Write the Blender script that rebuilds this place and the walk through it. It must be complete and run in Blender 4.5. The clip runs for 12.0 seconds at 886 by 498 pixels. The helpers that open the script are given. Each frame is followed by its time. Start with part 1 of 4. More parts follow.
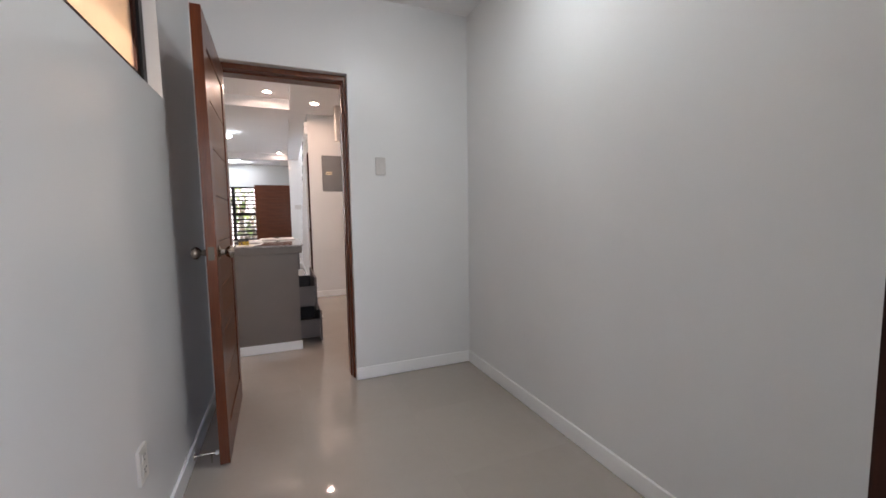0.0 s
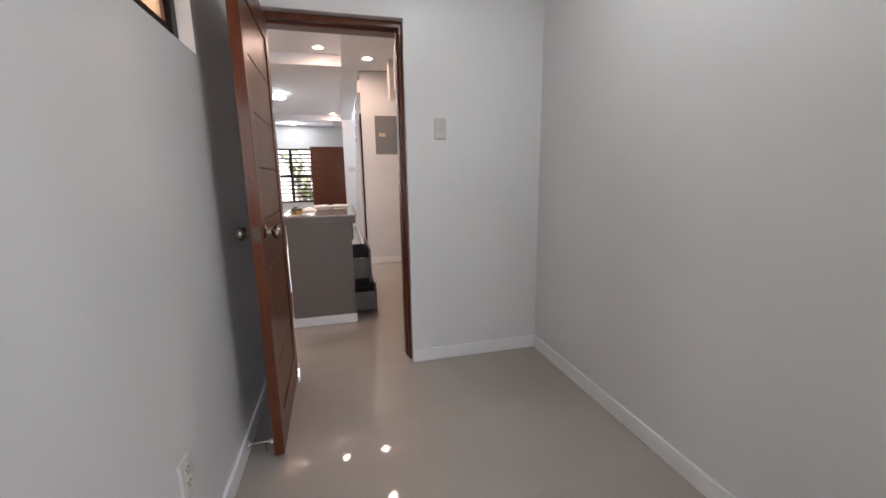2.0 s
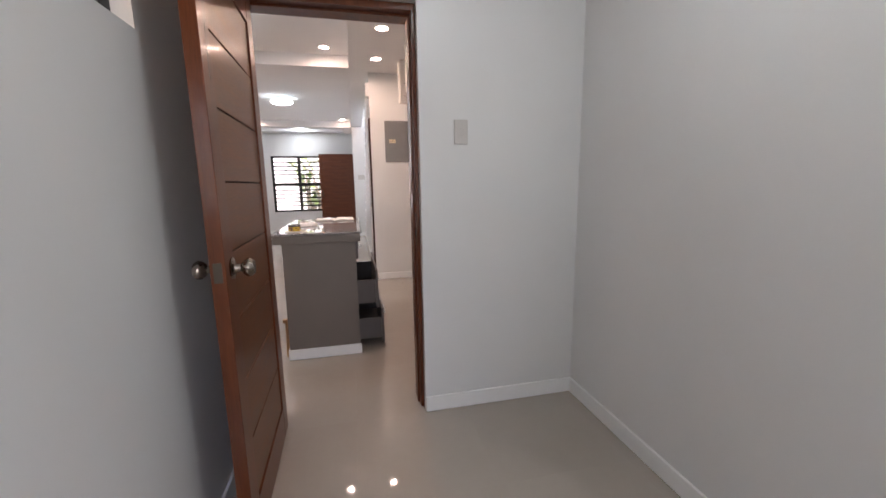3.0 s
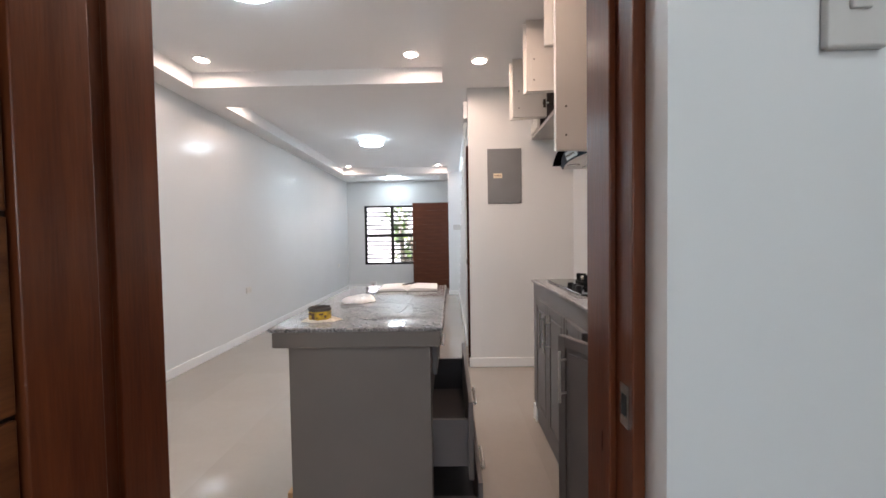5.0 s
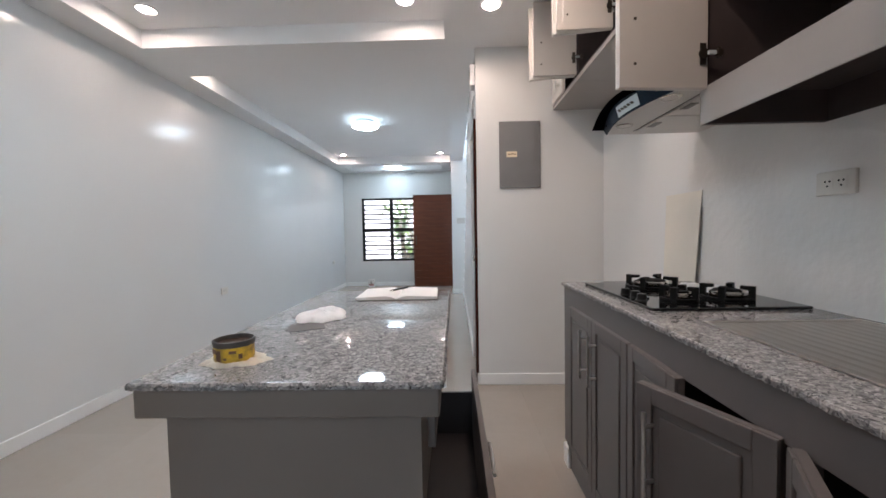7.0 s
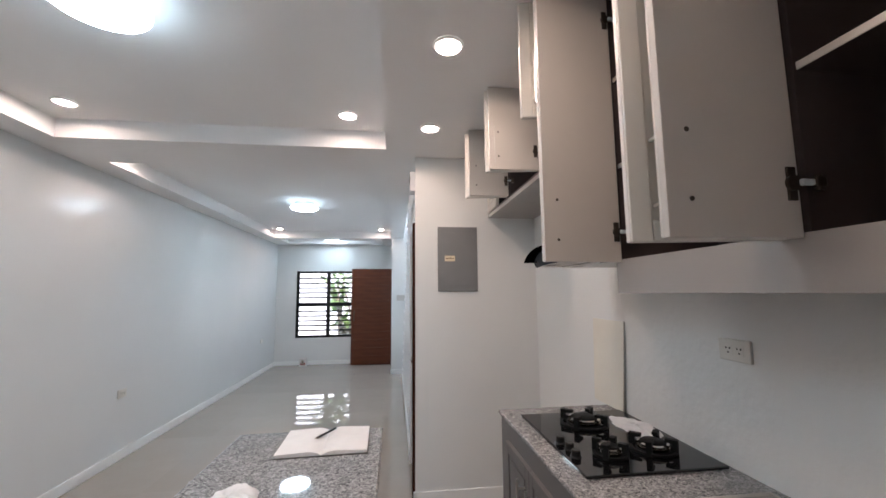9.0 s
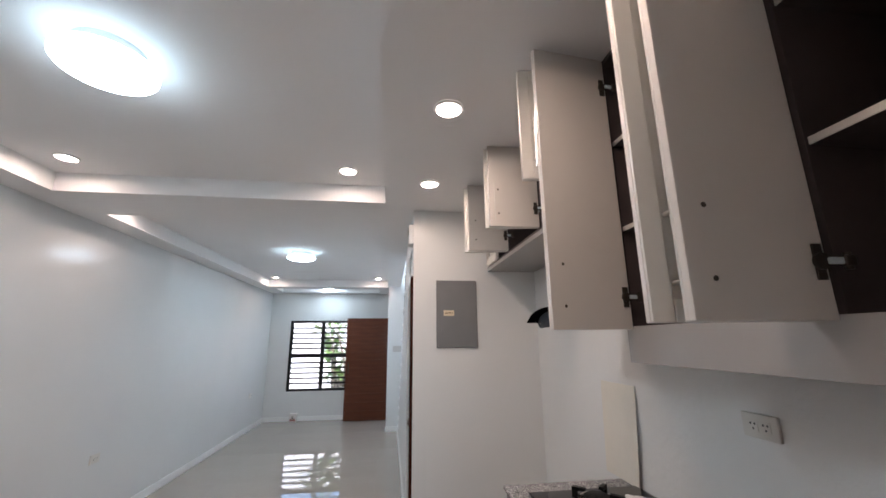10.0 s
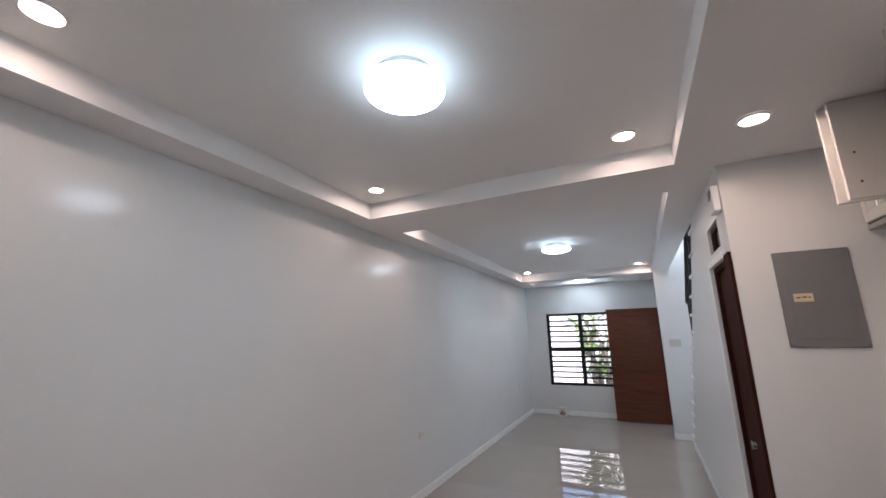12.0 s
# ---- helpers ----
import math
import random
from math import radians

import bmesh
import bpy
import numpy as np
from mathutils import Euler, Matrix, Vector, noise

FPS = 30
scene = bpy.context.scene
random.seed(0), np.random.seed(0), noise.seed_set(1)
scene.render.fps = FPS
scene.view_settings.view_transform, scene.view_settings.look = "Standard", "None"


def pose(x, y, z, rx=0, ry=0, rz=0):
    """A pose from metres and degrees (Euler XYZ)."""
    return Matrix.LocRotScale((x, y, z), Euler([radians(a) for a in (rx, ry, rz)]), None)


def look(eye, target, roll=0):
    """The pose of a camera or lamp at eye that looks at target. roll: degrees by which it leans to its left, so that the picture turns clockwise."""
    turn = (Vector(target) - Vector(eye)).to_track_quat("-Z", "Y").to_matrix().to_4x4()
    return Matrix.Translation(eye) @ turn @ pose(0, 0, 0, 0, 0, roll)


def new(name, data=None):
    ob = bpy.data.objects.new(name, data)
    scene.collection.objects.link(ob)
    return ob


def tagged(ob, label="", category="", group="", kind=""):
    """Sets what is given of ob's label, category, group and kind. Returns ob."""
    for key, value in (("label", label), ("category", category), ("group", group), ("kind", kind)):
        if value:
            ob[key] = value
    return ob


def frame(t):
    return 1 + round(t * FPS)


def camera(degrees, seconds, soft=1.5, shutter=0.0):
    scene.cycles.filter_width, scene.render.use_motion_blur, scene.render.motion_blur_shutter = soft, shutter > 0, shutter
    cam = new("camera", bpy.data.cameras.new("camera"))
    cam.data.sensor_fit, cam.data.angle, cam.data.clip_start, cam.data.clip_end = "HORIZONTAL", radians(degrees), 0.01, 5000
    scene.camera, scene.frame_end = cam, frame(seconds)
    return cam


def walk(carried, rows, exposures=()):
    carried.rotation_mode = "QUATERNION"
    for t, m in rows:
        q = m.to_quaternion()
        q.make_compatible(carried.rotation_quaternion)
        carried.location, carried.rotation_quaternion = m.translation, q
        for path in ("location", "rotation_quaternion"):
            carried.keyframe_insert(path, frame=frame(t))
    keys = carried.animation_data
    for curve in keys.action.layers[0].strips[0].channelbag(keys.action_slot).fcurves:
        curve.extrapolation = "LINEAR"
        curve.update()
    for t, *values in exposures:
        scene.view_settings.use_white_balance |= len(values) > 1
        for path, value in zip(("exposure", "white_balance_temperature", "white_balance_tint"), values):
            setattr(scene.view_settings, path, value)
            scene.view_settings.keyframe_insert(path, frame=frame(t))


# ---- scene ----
cam = camera(98.1, 12.0, soft=1.6)
EXPOSURES = [(0.0, 2.52, 7170, 26), (3.2, 2.5, 7220, 27), (4.9, 2.6, 6730, 20), (5.5, 2.62, 6270, 13), (6.5, 2.42, 6190, 14),
             (8.5, 2.39, 6230, 15), (10.5, 2.14, 6270, 16), (12.0, 1.88, 6400, 20)]
PATH = [
    (0, (0.228, -0.125, 1.147), (0.978, 1.722, 0.977), -0.9),
    (0.5, (0.226, -0.182, 1.136), (0.889, 1.682, 0.848), -1.1),
    (1, (0.216, -0.154, 1.141), (0.826, 1.716, 0.779), -1.0),
    (1.5, (0.204, 0.01, 1.155), (0.76, 1.894, 0.78), -0.9),
    (2, (0.253, 0.193, 1.213), (0.743, 2.097, 0.843), -0.9),
    (2.5, (0.295, 0.358, 1.228), (0.755, 2.271, 0.869), -1.0),
    (3, (0.312, 0.62, 1.246), (0.752, 2.542, 0.911), -0.9),
    (3.2, (0.354, 0.764, 1.253), (0.774, 2.696, 0.953), -0.9),
    (4.8, (0.401, 1.931, 1.236), (0.368, 3.93, 1.172), -0.9),
    (5, (0.385, 2.089, 1.23), (0.346, 4.087, 1.167), -0.9),
    (5.2, (0.372, 2.218, 1.223), (0.314, 4.217, 1.16), -0.8),
    (5.5, (0.349, 2.368, 1.208), (0.257, 4.365, 1.154), -0.9),
    (6, (0.322, 2.542, 1.194), (0.199, 4.538, 1.137), -0.8),
    (6.5, (0.342, 2.644, 1.189), (0.241, 4.639, 1.105), -0.9),
    (8.3, (0.434, 2.73, 1.369), (0.569, 4.725, 1.318), -0.8),
    (8.5, (0.427, 2.727, 1.423), (0.598, 4.719, 1.443), -0.7),
    (9, (0.402, 2.714, 1.523), (0.653, 4.685, 1.748), -0.5),
    (9.5, (0.393, 2.718, 1.566), (0.694, 4.651, 1.978), -0.5),
    (10, (0.394, 2.758, 1.591), (0.657, 4.686, 2.05), -0.5),
    (10.5, (0.349, 2.796, 1.604), (0.403, 4.742, 2.062), -0.6),
    (11, (0.237, 2.865, 1.62), (-0.006, 4.797, 2.077), -0.7),
    (11.5, (0.106, 2.934, 1.624), (-0.403, 4.815, 2.075), -0.8),
    (12, (0.036, 3.001, 1.632), (-0.828, 4.752, 2.066), -1.1),
]
walk(cam, [(t, look(eye, target, roll)) for t, eye, target, roll in PATH], exposures=EXPOSURES)

# ---- light ----
world = bpy.data.worlds.new("sky")
scene.world = world
world.use_nodes = True
wn = world.node_tree.nodes
sky = wn.new("ShaderNodeTexSky")
sky.sky_type, sky.sun_disc = "NISHITA", False
sky.sun_elevation, sky.sun_rotation = radians(57), radians(197)
world.node_tree.links.new(sky.outputs["Color"], wn["Background"].inputs["Color"])
wn["Background"].inputs["Strength"].default_value = 0.15

sun = new("sun", bpy.data.lights.new("sun", "SUN"))
sun.data.energy, sun.data.angle, sun.data.color = 3.6, radians(0.5), (1.0, 0.95, 0.88)
sun.matrix_world = look((0, 0, 20), (3.0, 10.0, 3.0))


def area(name, m, w, h, power, colour, shape="RECTANGLE", spread=180):
    la = bpy.data.lights.new(name, "AREA")
    la.shape, la.size, la.size_y = shape, w, h
    la.energy, la.color, la.spread = power, colour, radians(spread)
    ob = new(name, la)
    ob.matrix_world = m
    return ob


LAMP_GLOW, SPOT_GLOW, ROOM_GLOW, STAIR_W = 8.8, 76.0, 4.9, 22
KITCHEN_GLOW = 116.0
area("daylight_stair", look((1.05, 10.35, 3.9), (1.05, 8, 2.6)), 0.6, 1.2, STAIR_W, (0.72, 0.88, 1.0))
# Added lamp at an unseen back window, to brighten the wall with the door.
area("unseen_back_daylight", look((0.15, -1.47, 1.55), (0.65, 3, 1.5)), 1.0, 1.0, 4.5, (0.74, 0.91, 1.0))

# ---- materials ----
def material(name, colour, rough=0.5, metal=0.0, spec=0.5, coat=0.0, var=0.06, scale=6.0, bump=0.0, bscale=60.0, stretch=(1, 1, 1), fine=0.0, dark=None):
    """Principled paint, stone or metal: a base colour with wear at two scales and a fine relief."""
    m = bpy.data.materials.new(name)
    m.use_nodes = True
    nt = m.node_tree
    n, l = nt.nodes, nt.links
    p = n["Principled BSDF"]
    p.inputs["Roughness"].default_value = rough
    p.inputs["Metallic"].default_value = metal
    p.inputs["Specular IOR Level"].default_value = spec
    p.inputs["Coat Weight"].default_value = coat
    p.inputs["Coat Roughness"].default_value = 0.08
    tc = n.new("ShaderNodeTexCoord")
    mp = n.new("ShaderNodeMapping")
    mp.inputs["Scale"].default_value = stretch
    l.new(tc.outputs["Object"], mp.inputs["Vector"])
    big, small = n.new("ShaderNodeTexNoise"), n.new("ShaderNodeTexNoise")
    big.inputs["Scale"].default_value, big.inputs["Detail"].default_value = scale, 5
    small.inputs["Scale"].default_value, small.inputs["Detail"].default_value = bscale, 3
    l.new(mp.outputs["Vector"], big.inputs["Vector"])
    l.new(mp.outputs["Vector"], small.inputs["Vector"])
    add = n.new("ShaderNodeMath")
    add.operation = "MULTIPLY_ADD"
    add.inputs[1].default_value = fine
    l.new(small.outputs["Fac"], add.inputs[0])
    l.new(big.outputs["Fac"], add.inputs[2])
    ramp = n.new("ShaderNodeValToRGB")
    lo = dark or tuple(c * (1 - var) for c in colour)
    hi = tuple(min(1, c * (1 + var)) for c in colour)
    ramp.color_ramp.elements[0].color, ramp.color_ramp.elements[1].color = (*lo, 1), (*hi, 1)
    ramp.color_ramp.elements[0].position, ramp.color_ramp.elements[1].position = 0.3 + fine * 0.3, 0.7 + fine * 0.7
    l.new(add.outputs[0], ramp.inputs["Fac"])
    l.new(ramp.outputs["Color"], p.inputs["Base Color"])
    rr = n.new("ShaderNodeMapRange")
    rr.inputs["To Min"].default_value, rr.inputs["To Max"].default_value = max(0.02, rough * 0.8), min(1, rough * 1.2)
    l.new(big.outputs["Fac"], rr.inputs["Value"])
    l.new(rr.outputs["Result"], p.inputs["Roughness"])
    if bump:
        b = n.new("ShaderNodeBump")
        b.inputs["Strength"].default_value, b.inputs["Distance"].default_value = bump, 0.004
        l.new(small.outputs["Fac"], b.inputs["Height"])
        l.new(b.outputs["Normal"], p.inputs["Normal"])
    return m


def wood(name, colour, dark, rough=0.35, axis=2, coat=0.18, spec=0.3):
    st = [14, 14, 14]
    st[axis] = 1.1
    return material(name, colour, rough, spec=spec, coat=coat, var=0.12, scale=2.2, bump=0.08, bscale=16, stretch=tuple(st), fine=0.5, dark=dark)


def granite(name, rough=0.035):
    m = bpy.data.materials.new(name)
    m.use_nodes = True
    n, l = m.node_tree.nodes, m.node_tree.links
    p = n["Principled BSDF"]
    p.inputs["Roughness"].default_value = rough
    tc = n.new("ShaderNodeTexCoord")
    cell, fine = n.new("ShaderNodeTexVoronoi"), n.new("ShaderNodeTexNoise")
    warp = n.new("ShaderNodeTexNoise")
    warp.inputs["Scale"].default_value = 60
    mix = n.new("ShaderNodeMix")
    mix.data_type, mix.inputs["Factor"].default_value = "VECTOR", 0.03
    l.new(tc.outputs["Object"], mix.inputs["A"])
    l.new(tc.outputs["Object"], warp.inputs["Vector"])
    l.new(warp.outputs["Color"], mix.inputs["B"])
    cell.inputs["Scale"].default_value, fine.inputs["Scale"].default_value = 185, 440
    fine.inputs["Detail"].default_value = 4
    l.new(mix.outputs["Result"], cell.inputs["Vector"])
    l.new(tc.outputs["Object"], fine.inputs["Vector"])
    r = n.new("ShaderNodeValToRGB")
    r.color_ramp.interpolation = "LINEAR"
    els = r.color_ramp.elements
    els[0].position, els[0].color = 0.12, (0.036, 0.034, 0.036, 1)
    els[1].position, els[1].color = 0.9, (0.56, 0.54, 0.52, 1)
    for pos, c in ((0.30, (0.165, 0.16, 0.163, 1)), (0.48, (0.265, 0.255, 0.258, 1)), (0.68, (0.36, 0.342, 0.335, 1))):
        els.new(pos).color = c
    sep = n.new("ShaderNodeSeparateColor")
    l.new(cell.outputs["Color"], sep.inputs["Color"])
    av = n.new("ShaderNodeMix")
    av.data_type, av.inputs["Factor"].default_value = "FLOAT", 0.35
    l.new(sep.outputs["Red"], av.inputs["A"])
    l.new(fine.outputs["Fac"], av.inputs["B"])
    l.new(av.outputs["Result"], r.inputs["Fac"])
    l.new(r.outputs["Color"], p.inputs["Base Color"])
    return m


def glow(name, colour, strength):
    m = bpy.data.materials.new(name)
    m.use_nodes = True
    p = m.node_tree.nodes["Principled BSDF"]
    p.inputs["Base Color"].default_value = (0.9, 0.9, 0.9, 1)
    p.inputs["Emission Color"].default_value = (*colour, 1)
    p.inputs["Emission Strength"].default_value = strength
    return m


def glass(name, colour=(0.95, 0.97, 0.97)):
    m = bpy.data.materials.new(name)
    m.use_nodes = True
    p = m.node_tree.nodes["Principled BSDF"]
    p.inputs["Base Color"].default_value = (*colour, 1)
    p.inputs["Roughness"].default_value = 0.02
    p.inputs["Transmission Weight"].default_value = 1.0
    p.inputs["IOR"].default_value = 1.45
    return m


def tile_stone(name, colour, rough):
    """Polished porcelain; each tile a shade of its own."""
    m = material(name, colour, rough, spec=0.8, var=0.05, scale=1.8, bscale=24, fine=0.25)
    n, l = m.node_tree.nodes, m.node_tree.links
    p = n["Principled BSDF"]
    src = p.inputs["Base Color"].links[0].from_socket
    info, hsv, mr = n.new("ShaderNodeObjectInfo"), n.new("ShaderNodeHueSaturation"), n.new("ShaderNodeMapRange")
    mr.inputs["To Min"].default_value, mr.inputs["To Max"].default_value = 0.97, 1.03
    l.new(info.outputs["Random"], mr.inputs["Value"])
    l.new(mr.outputs["Result"], hsv.inputs["Value"])
    l.new(src, hsv.inputs["Color"])
    l.new(hsv.outputs["Color"], p.inputs["Base Color"])
    return m


M_WALL = material("white_wall_paint", (0.765, 0.765, 0.755), 0.32, spec=0.4, var=0.015, scale=2, bump=0.05, bscale=45)
M_SATIN = material("satin_white_wall_paint", (0.765, 0.77, 0.765), 0.17, spec=0.26, var=0.015, scale=1.5, bump=0.03, bscale=9)
M_ROOMPAINT = material("semi_gloss_room_paint", (0.765, 0.765, 0.755), 0.13, spec=0.5, var=0.015, scale=2, bump=0.03, bscale=20)
M_ROUGHWALL = material("rough_plaster_paint", (0.78, 0.77, 0.75), 0.5, spec=0.3, var=0.03, scale=3, bump=0.55, bscale=30)
M_CEIL = material("ceiling_paint", (0.90, 0.89, 0.885), 0.7, spec=0.2, var=0.012, scale=2, bump=0.03, bscale=50)
M_TRIM = material("white_gloss_trim", (0.90, 0.90, 0.89), 0.3, var=0.02, scale=5)
M_TILE = tile_stone("polished_beige_tile", (0.40, 0.349, 0.306), 0.03)
M_GROUT = material("tile_grout", (0.44, 0.39, 0.345), 0.5, var=0.1, scale=12)
M_WOOD = wood("varnished_red_brown_wood", (0.142, 0.036, 0.012), (0.078, 0.019, 0.007), 0.3)
M_WOODH = wood("varnished_plank_wood", (0.175, 0.060, 0.021), (0.085, 0.026, 0.009), 0.36, axis=0, coat=0.08)
M_FRONTWOOD = wood("front_door_plank_wood", (0.135, 0.037, 0.015), (0.085, 0.022, 0.009), 0.4, axis=0, coat=0.05)
M_OFFCUT = wood("pale_raw_timber", (0.46, 0.26, 0.12), (0.33, 0.17, 0.08), 0.6, coat=0.0)
M_BATHWOOD = wood("deep_red_brown_wood", (0.050, 0.014, 0.008), (0.026, 0.008, 0.005), 0.7, coat=0.0, spec=0.05)
M_DARKWOOD = wood("dark_brown_wood", (0.034, 0.011, 0.006), (0.015, 0.005, 0.003), 0.5, coat=0.0, spec=0.12)
M_GROOVE = material("dark_groove", (0.02, 0.008, 0.004), 0.7)
M_GREY = material("grey_cabinet_paint", (0.136, 0.119, 0.114), 0.45, var=0.05, scale=5, bump=0.04, bscale=70)
M_ISLAND = material("grey_island_paint", (0.182, 0.152, 0.132), 0.5, var=0.05, scale=4, bump=0.05, bscale=60)
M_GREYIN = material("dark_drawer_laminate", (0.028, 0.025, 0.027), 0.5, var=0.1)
M_CREAM = material("white_lacquer_front", (0.78, 0.75, 0.70), 0.3, var=0.02, scale=5)
M_DOORIN = material("greige_door_back", (0.67, 0.63, 0.59), 0.42, var=0.025, scale=6)
M_CARC = material("dark_brown_laminate", (0.076, 0.060, 0.059), 0.5, spec=0.2, var=0.12, scale=7)
M_EDGE = material("greige_shelf_edge", (0.55, 0.51, 0.46), 0.45, var=0.03)
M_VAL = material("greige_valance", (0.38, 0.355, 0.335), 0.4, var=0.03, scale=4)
M_STEEL = material("brushed_steel", (0.74, 0.72, 0.69), 0.3, metal=1.0, var=0.08, scale=4, stretch=(40, 1, 40), bump=0.05, bscale=8)
M_SINK = material("satin_steel_drainboard", (0.52, 0.475, 0.435), 0.34, metal=1.0, var=0.08, scale=6)
M_CHROME = material("nickel_metal", (0.62, 0.58, 0.53), 0.18, metal=1.0)
M_NICKEL = material("tarnished_nickel", (0.30, 0.26, 0.22), 0.26, metal=1.0)
M_HINGE = material("dark_hinge_metal", (0.10, 0.085, 0.07), 0.35, metal=0.8)
M_BLACK = material("black_powder_coat", (0.008, 0.008, 0.008), 0.4, spec=0.3)
M_IRON = material("black_cast_iron", (0.004, 0.004, 0.004), 0.6, spec=0.25, bump=0.2, bscale=200)
M_HOB = material("black_glass_hob", (0.006, 0.006, 0.007), 0.04, spec=0.7)
M_PANEL = material("grey_panel_enamel", (0.20, 0.20, 0.205), 0.4, var=0.04, scale=8)
M_PLASTIC = material("ivory_plastic", (0.69, 0.66, 0.61), 0.35, var=0.02)
M_WHITEP = material("white_plastic", (0.78, 0.78, 0.78), 0.35, var=0.02)
M_SWITCH = material("aged_white_switch", (0.60, 0.57, 0.54), 0.35, var=0.03)
M_HOLE = material("socket_hole", (0.01, 0.01, 0.01), 0.7)
M_LABEL = material("cream_label", (0.75, 0.62, 0.44), 0.6, var=0.06, scale=30)
M_INK = material("brown_ink", (0.16, 0.09, 0.06), 0.8)
M_PAPER = material("white_paper", (0.80, 0.76, 0.74), 0.8, var=0.03, scale=20)
M_CLOTH = material("white_cotton_rag", (0.82, 0.79, 0.78), 0.95, var=0.08, scale=18, bump=0.4, bscale=300)
M_CREAMCLOTH = material("cream_rag", (0.72, 0.66, 0.56), 0.95, var=0.15, scale=25, bump=0.4, bscale=300)
M_TIN = material("yellow_tin", (0.72, 0.47, 0.04), 0.4, var=0.1, scale=30, fine=0.6, bscale=60, dark=(0.16, 0.10, 0.04))
M_TINTOP = material("grimy_tin_rim", (0.07, 0.06, 0.055), 0.5, var=0.4, scale=30)
M_RUST = material("rusty_brown_residue", (0.055, 0.028, 0.015), 0.7, var=0.5, scale=45, bump=0.5, bscale=220)
M_PINK = material("faded_red_print", (0.34, 0.12, 0.11), 0.7, var=0.3, scale=40)
M_BOARD = material("cream_hardboard", (0.80, 0.755, 0.67), 0.6, var=0.05, scale=4)
M_HOODBODY = material("pale_enamel", (0.62, 0.59, 0.55), 0.35, var=0.04, scale=6)
M_VISOR = material("black_visor_glass", (0.004, 0.004, 0.005), 0.5, spec=0.0)
M_FILM = material("blue_protective_film", (0.010, 0.020, 0.034), 0.35, spec=0.05, var=0.2, scale=10)
M_SILVER = material("silver_control_strip", (0.55, 0.62, 0.64), 0.3, var=0.05)
M_GLASS = glass("window_glass")
M_FROST = material("amber_frosted_glass", (0.62, 0.45, 0.28), 0.5, var=0.12, scale=7)
M_FROST.node_tree.nodes["Principled BSDF"].inputs["Transmission Weight"].default_value = 0.75
M_SAND = material("grey_sandpaper", (0.13, 0.12, 0.12), 0.9, var=0.1, scale=40)
M_BULB = glow("downlight_glow", (1.0, 0.80, 0.66), SPOT_GLOW)
M_BULBK = glow("kitchen_downlight_glow", (1.0, 0.77, 0.60), KITCHEN_GLOW)
M_BULBRIM = glow("downlight_rim_glow", (1.0, 0.86, 0.75), 3.0)
M_RIM = glow("lamp_rim_glow", (0.62, 0.89, 1.0), 0.8)
M_BAND = glow("lamp_side_glow", (0.70, 0.91, 1.0), 3.0)
M_LAMP = glow("ceiling_lamp_glow", (0.73, 0.92, 1.0), LAMP_GLOW)
M_FARLAMP = glow("entry_lamp_glow", (0.73, 0.92, 1.0), 6.5)
M_ROOMLAMP = glow("unseen_room_lamp_glow", (0.77, 0.955, 1.0), ROOM_GLOW)
M_GRANITE = granite("speckled_grey_granite")
M_CHIPPED = granite("chipped_granite_edge", 0.6)
M_GROUND = material("concrete_yard", (0.42, 0.40, 0.38), 0.85, var=0.15, scale=1.5, bump=0.3)
M_FENCE = material("white_fence_wall", (0.78, 0.77, 0.78), 0.8, var=0.08, scale=1.2, bump=0.2)
M_TAN = material("tan_neighbour_wall", (0.62, 0.46, 0.28), 0.85, var=0.08, scale=1.2, bump=0.2)
M_LEAF = material("green_leaf", (0.12, 0.19, 0.055), 0.45, var=0.5, scale=3)
M_TRUNK = material("grey_bark", (0.16, 0.13, 0.10), 0.9, var=0.3, scale=9, bump=0.5)

# ---- building helpers ----
WORLD = {}


def thing(name, label, category, m=None, group="", kind=""):
    ob = new(name)
    ob.empty_display_size = 0.1
    ob.matrix_basis = m or Matrix()
    WORLD[ob] = m or Matrix()
    return tagged(ob, label, category, group, kind)


def mesh_of(name, bm, mat, smooth=None):
    bmesh.ops.recalc_face_normals(bm, faces=bm.faces)
    me = bpy.data.meshes.new(name)
    bm.to_mesh(me)
    bm.free()
    me.materials.append(mat)
    if smooth:
        me.shade_smooth()
        me.set_sharp_from_angle(angle=radians(smooth))
    return me


def part(name, bm, mat, parent, label="", local=False, smooth=None):
    """One mesh under a thing or part. The bmesh is in the room's metres, or in the thing's own with local."""
    m = WORLD[parent]
    if not local:
        bmesh.ops.transform(bm, matrix=m.inverted(), verts=bm.verts)
    ob = new(name, mesh_of(name, bm, mat, smooth))
    ob.parent = parent
    WORLD[ob] = m
    return tagged(ob, label) if label else ob


def single(name, bm, mat, label, category, kind="", group="", smooth=None):
    """A thing that is one mesh, its origin at its base."""
    lo = Vector((min(v.co.x for v in bm.verts), min(v.co.y for v in bm.verts), min(v.co.z for v in bm.verts)))
    hi = Vector((max(v.co.x for v in bm.verts), max(v.co.y for v in bm.verts), 0))
    base = Vector(((lo.x + hi.x) / 2, (lo.y + hi.y) / 2, lo.z))
    bmesh.ops.translate(bm, verts=bm.verts, vec=-base)
    ob = new(name, mesh_of(name, bm, mat, smooth))
    ob.location = base
    WORLD[ob] = Matrix.Translation(base)
    return tagged(ob, label, category, group, kind)


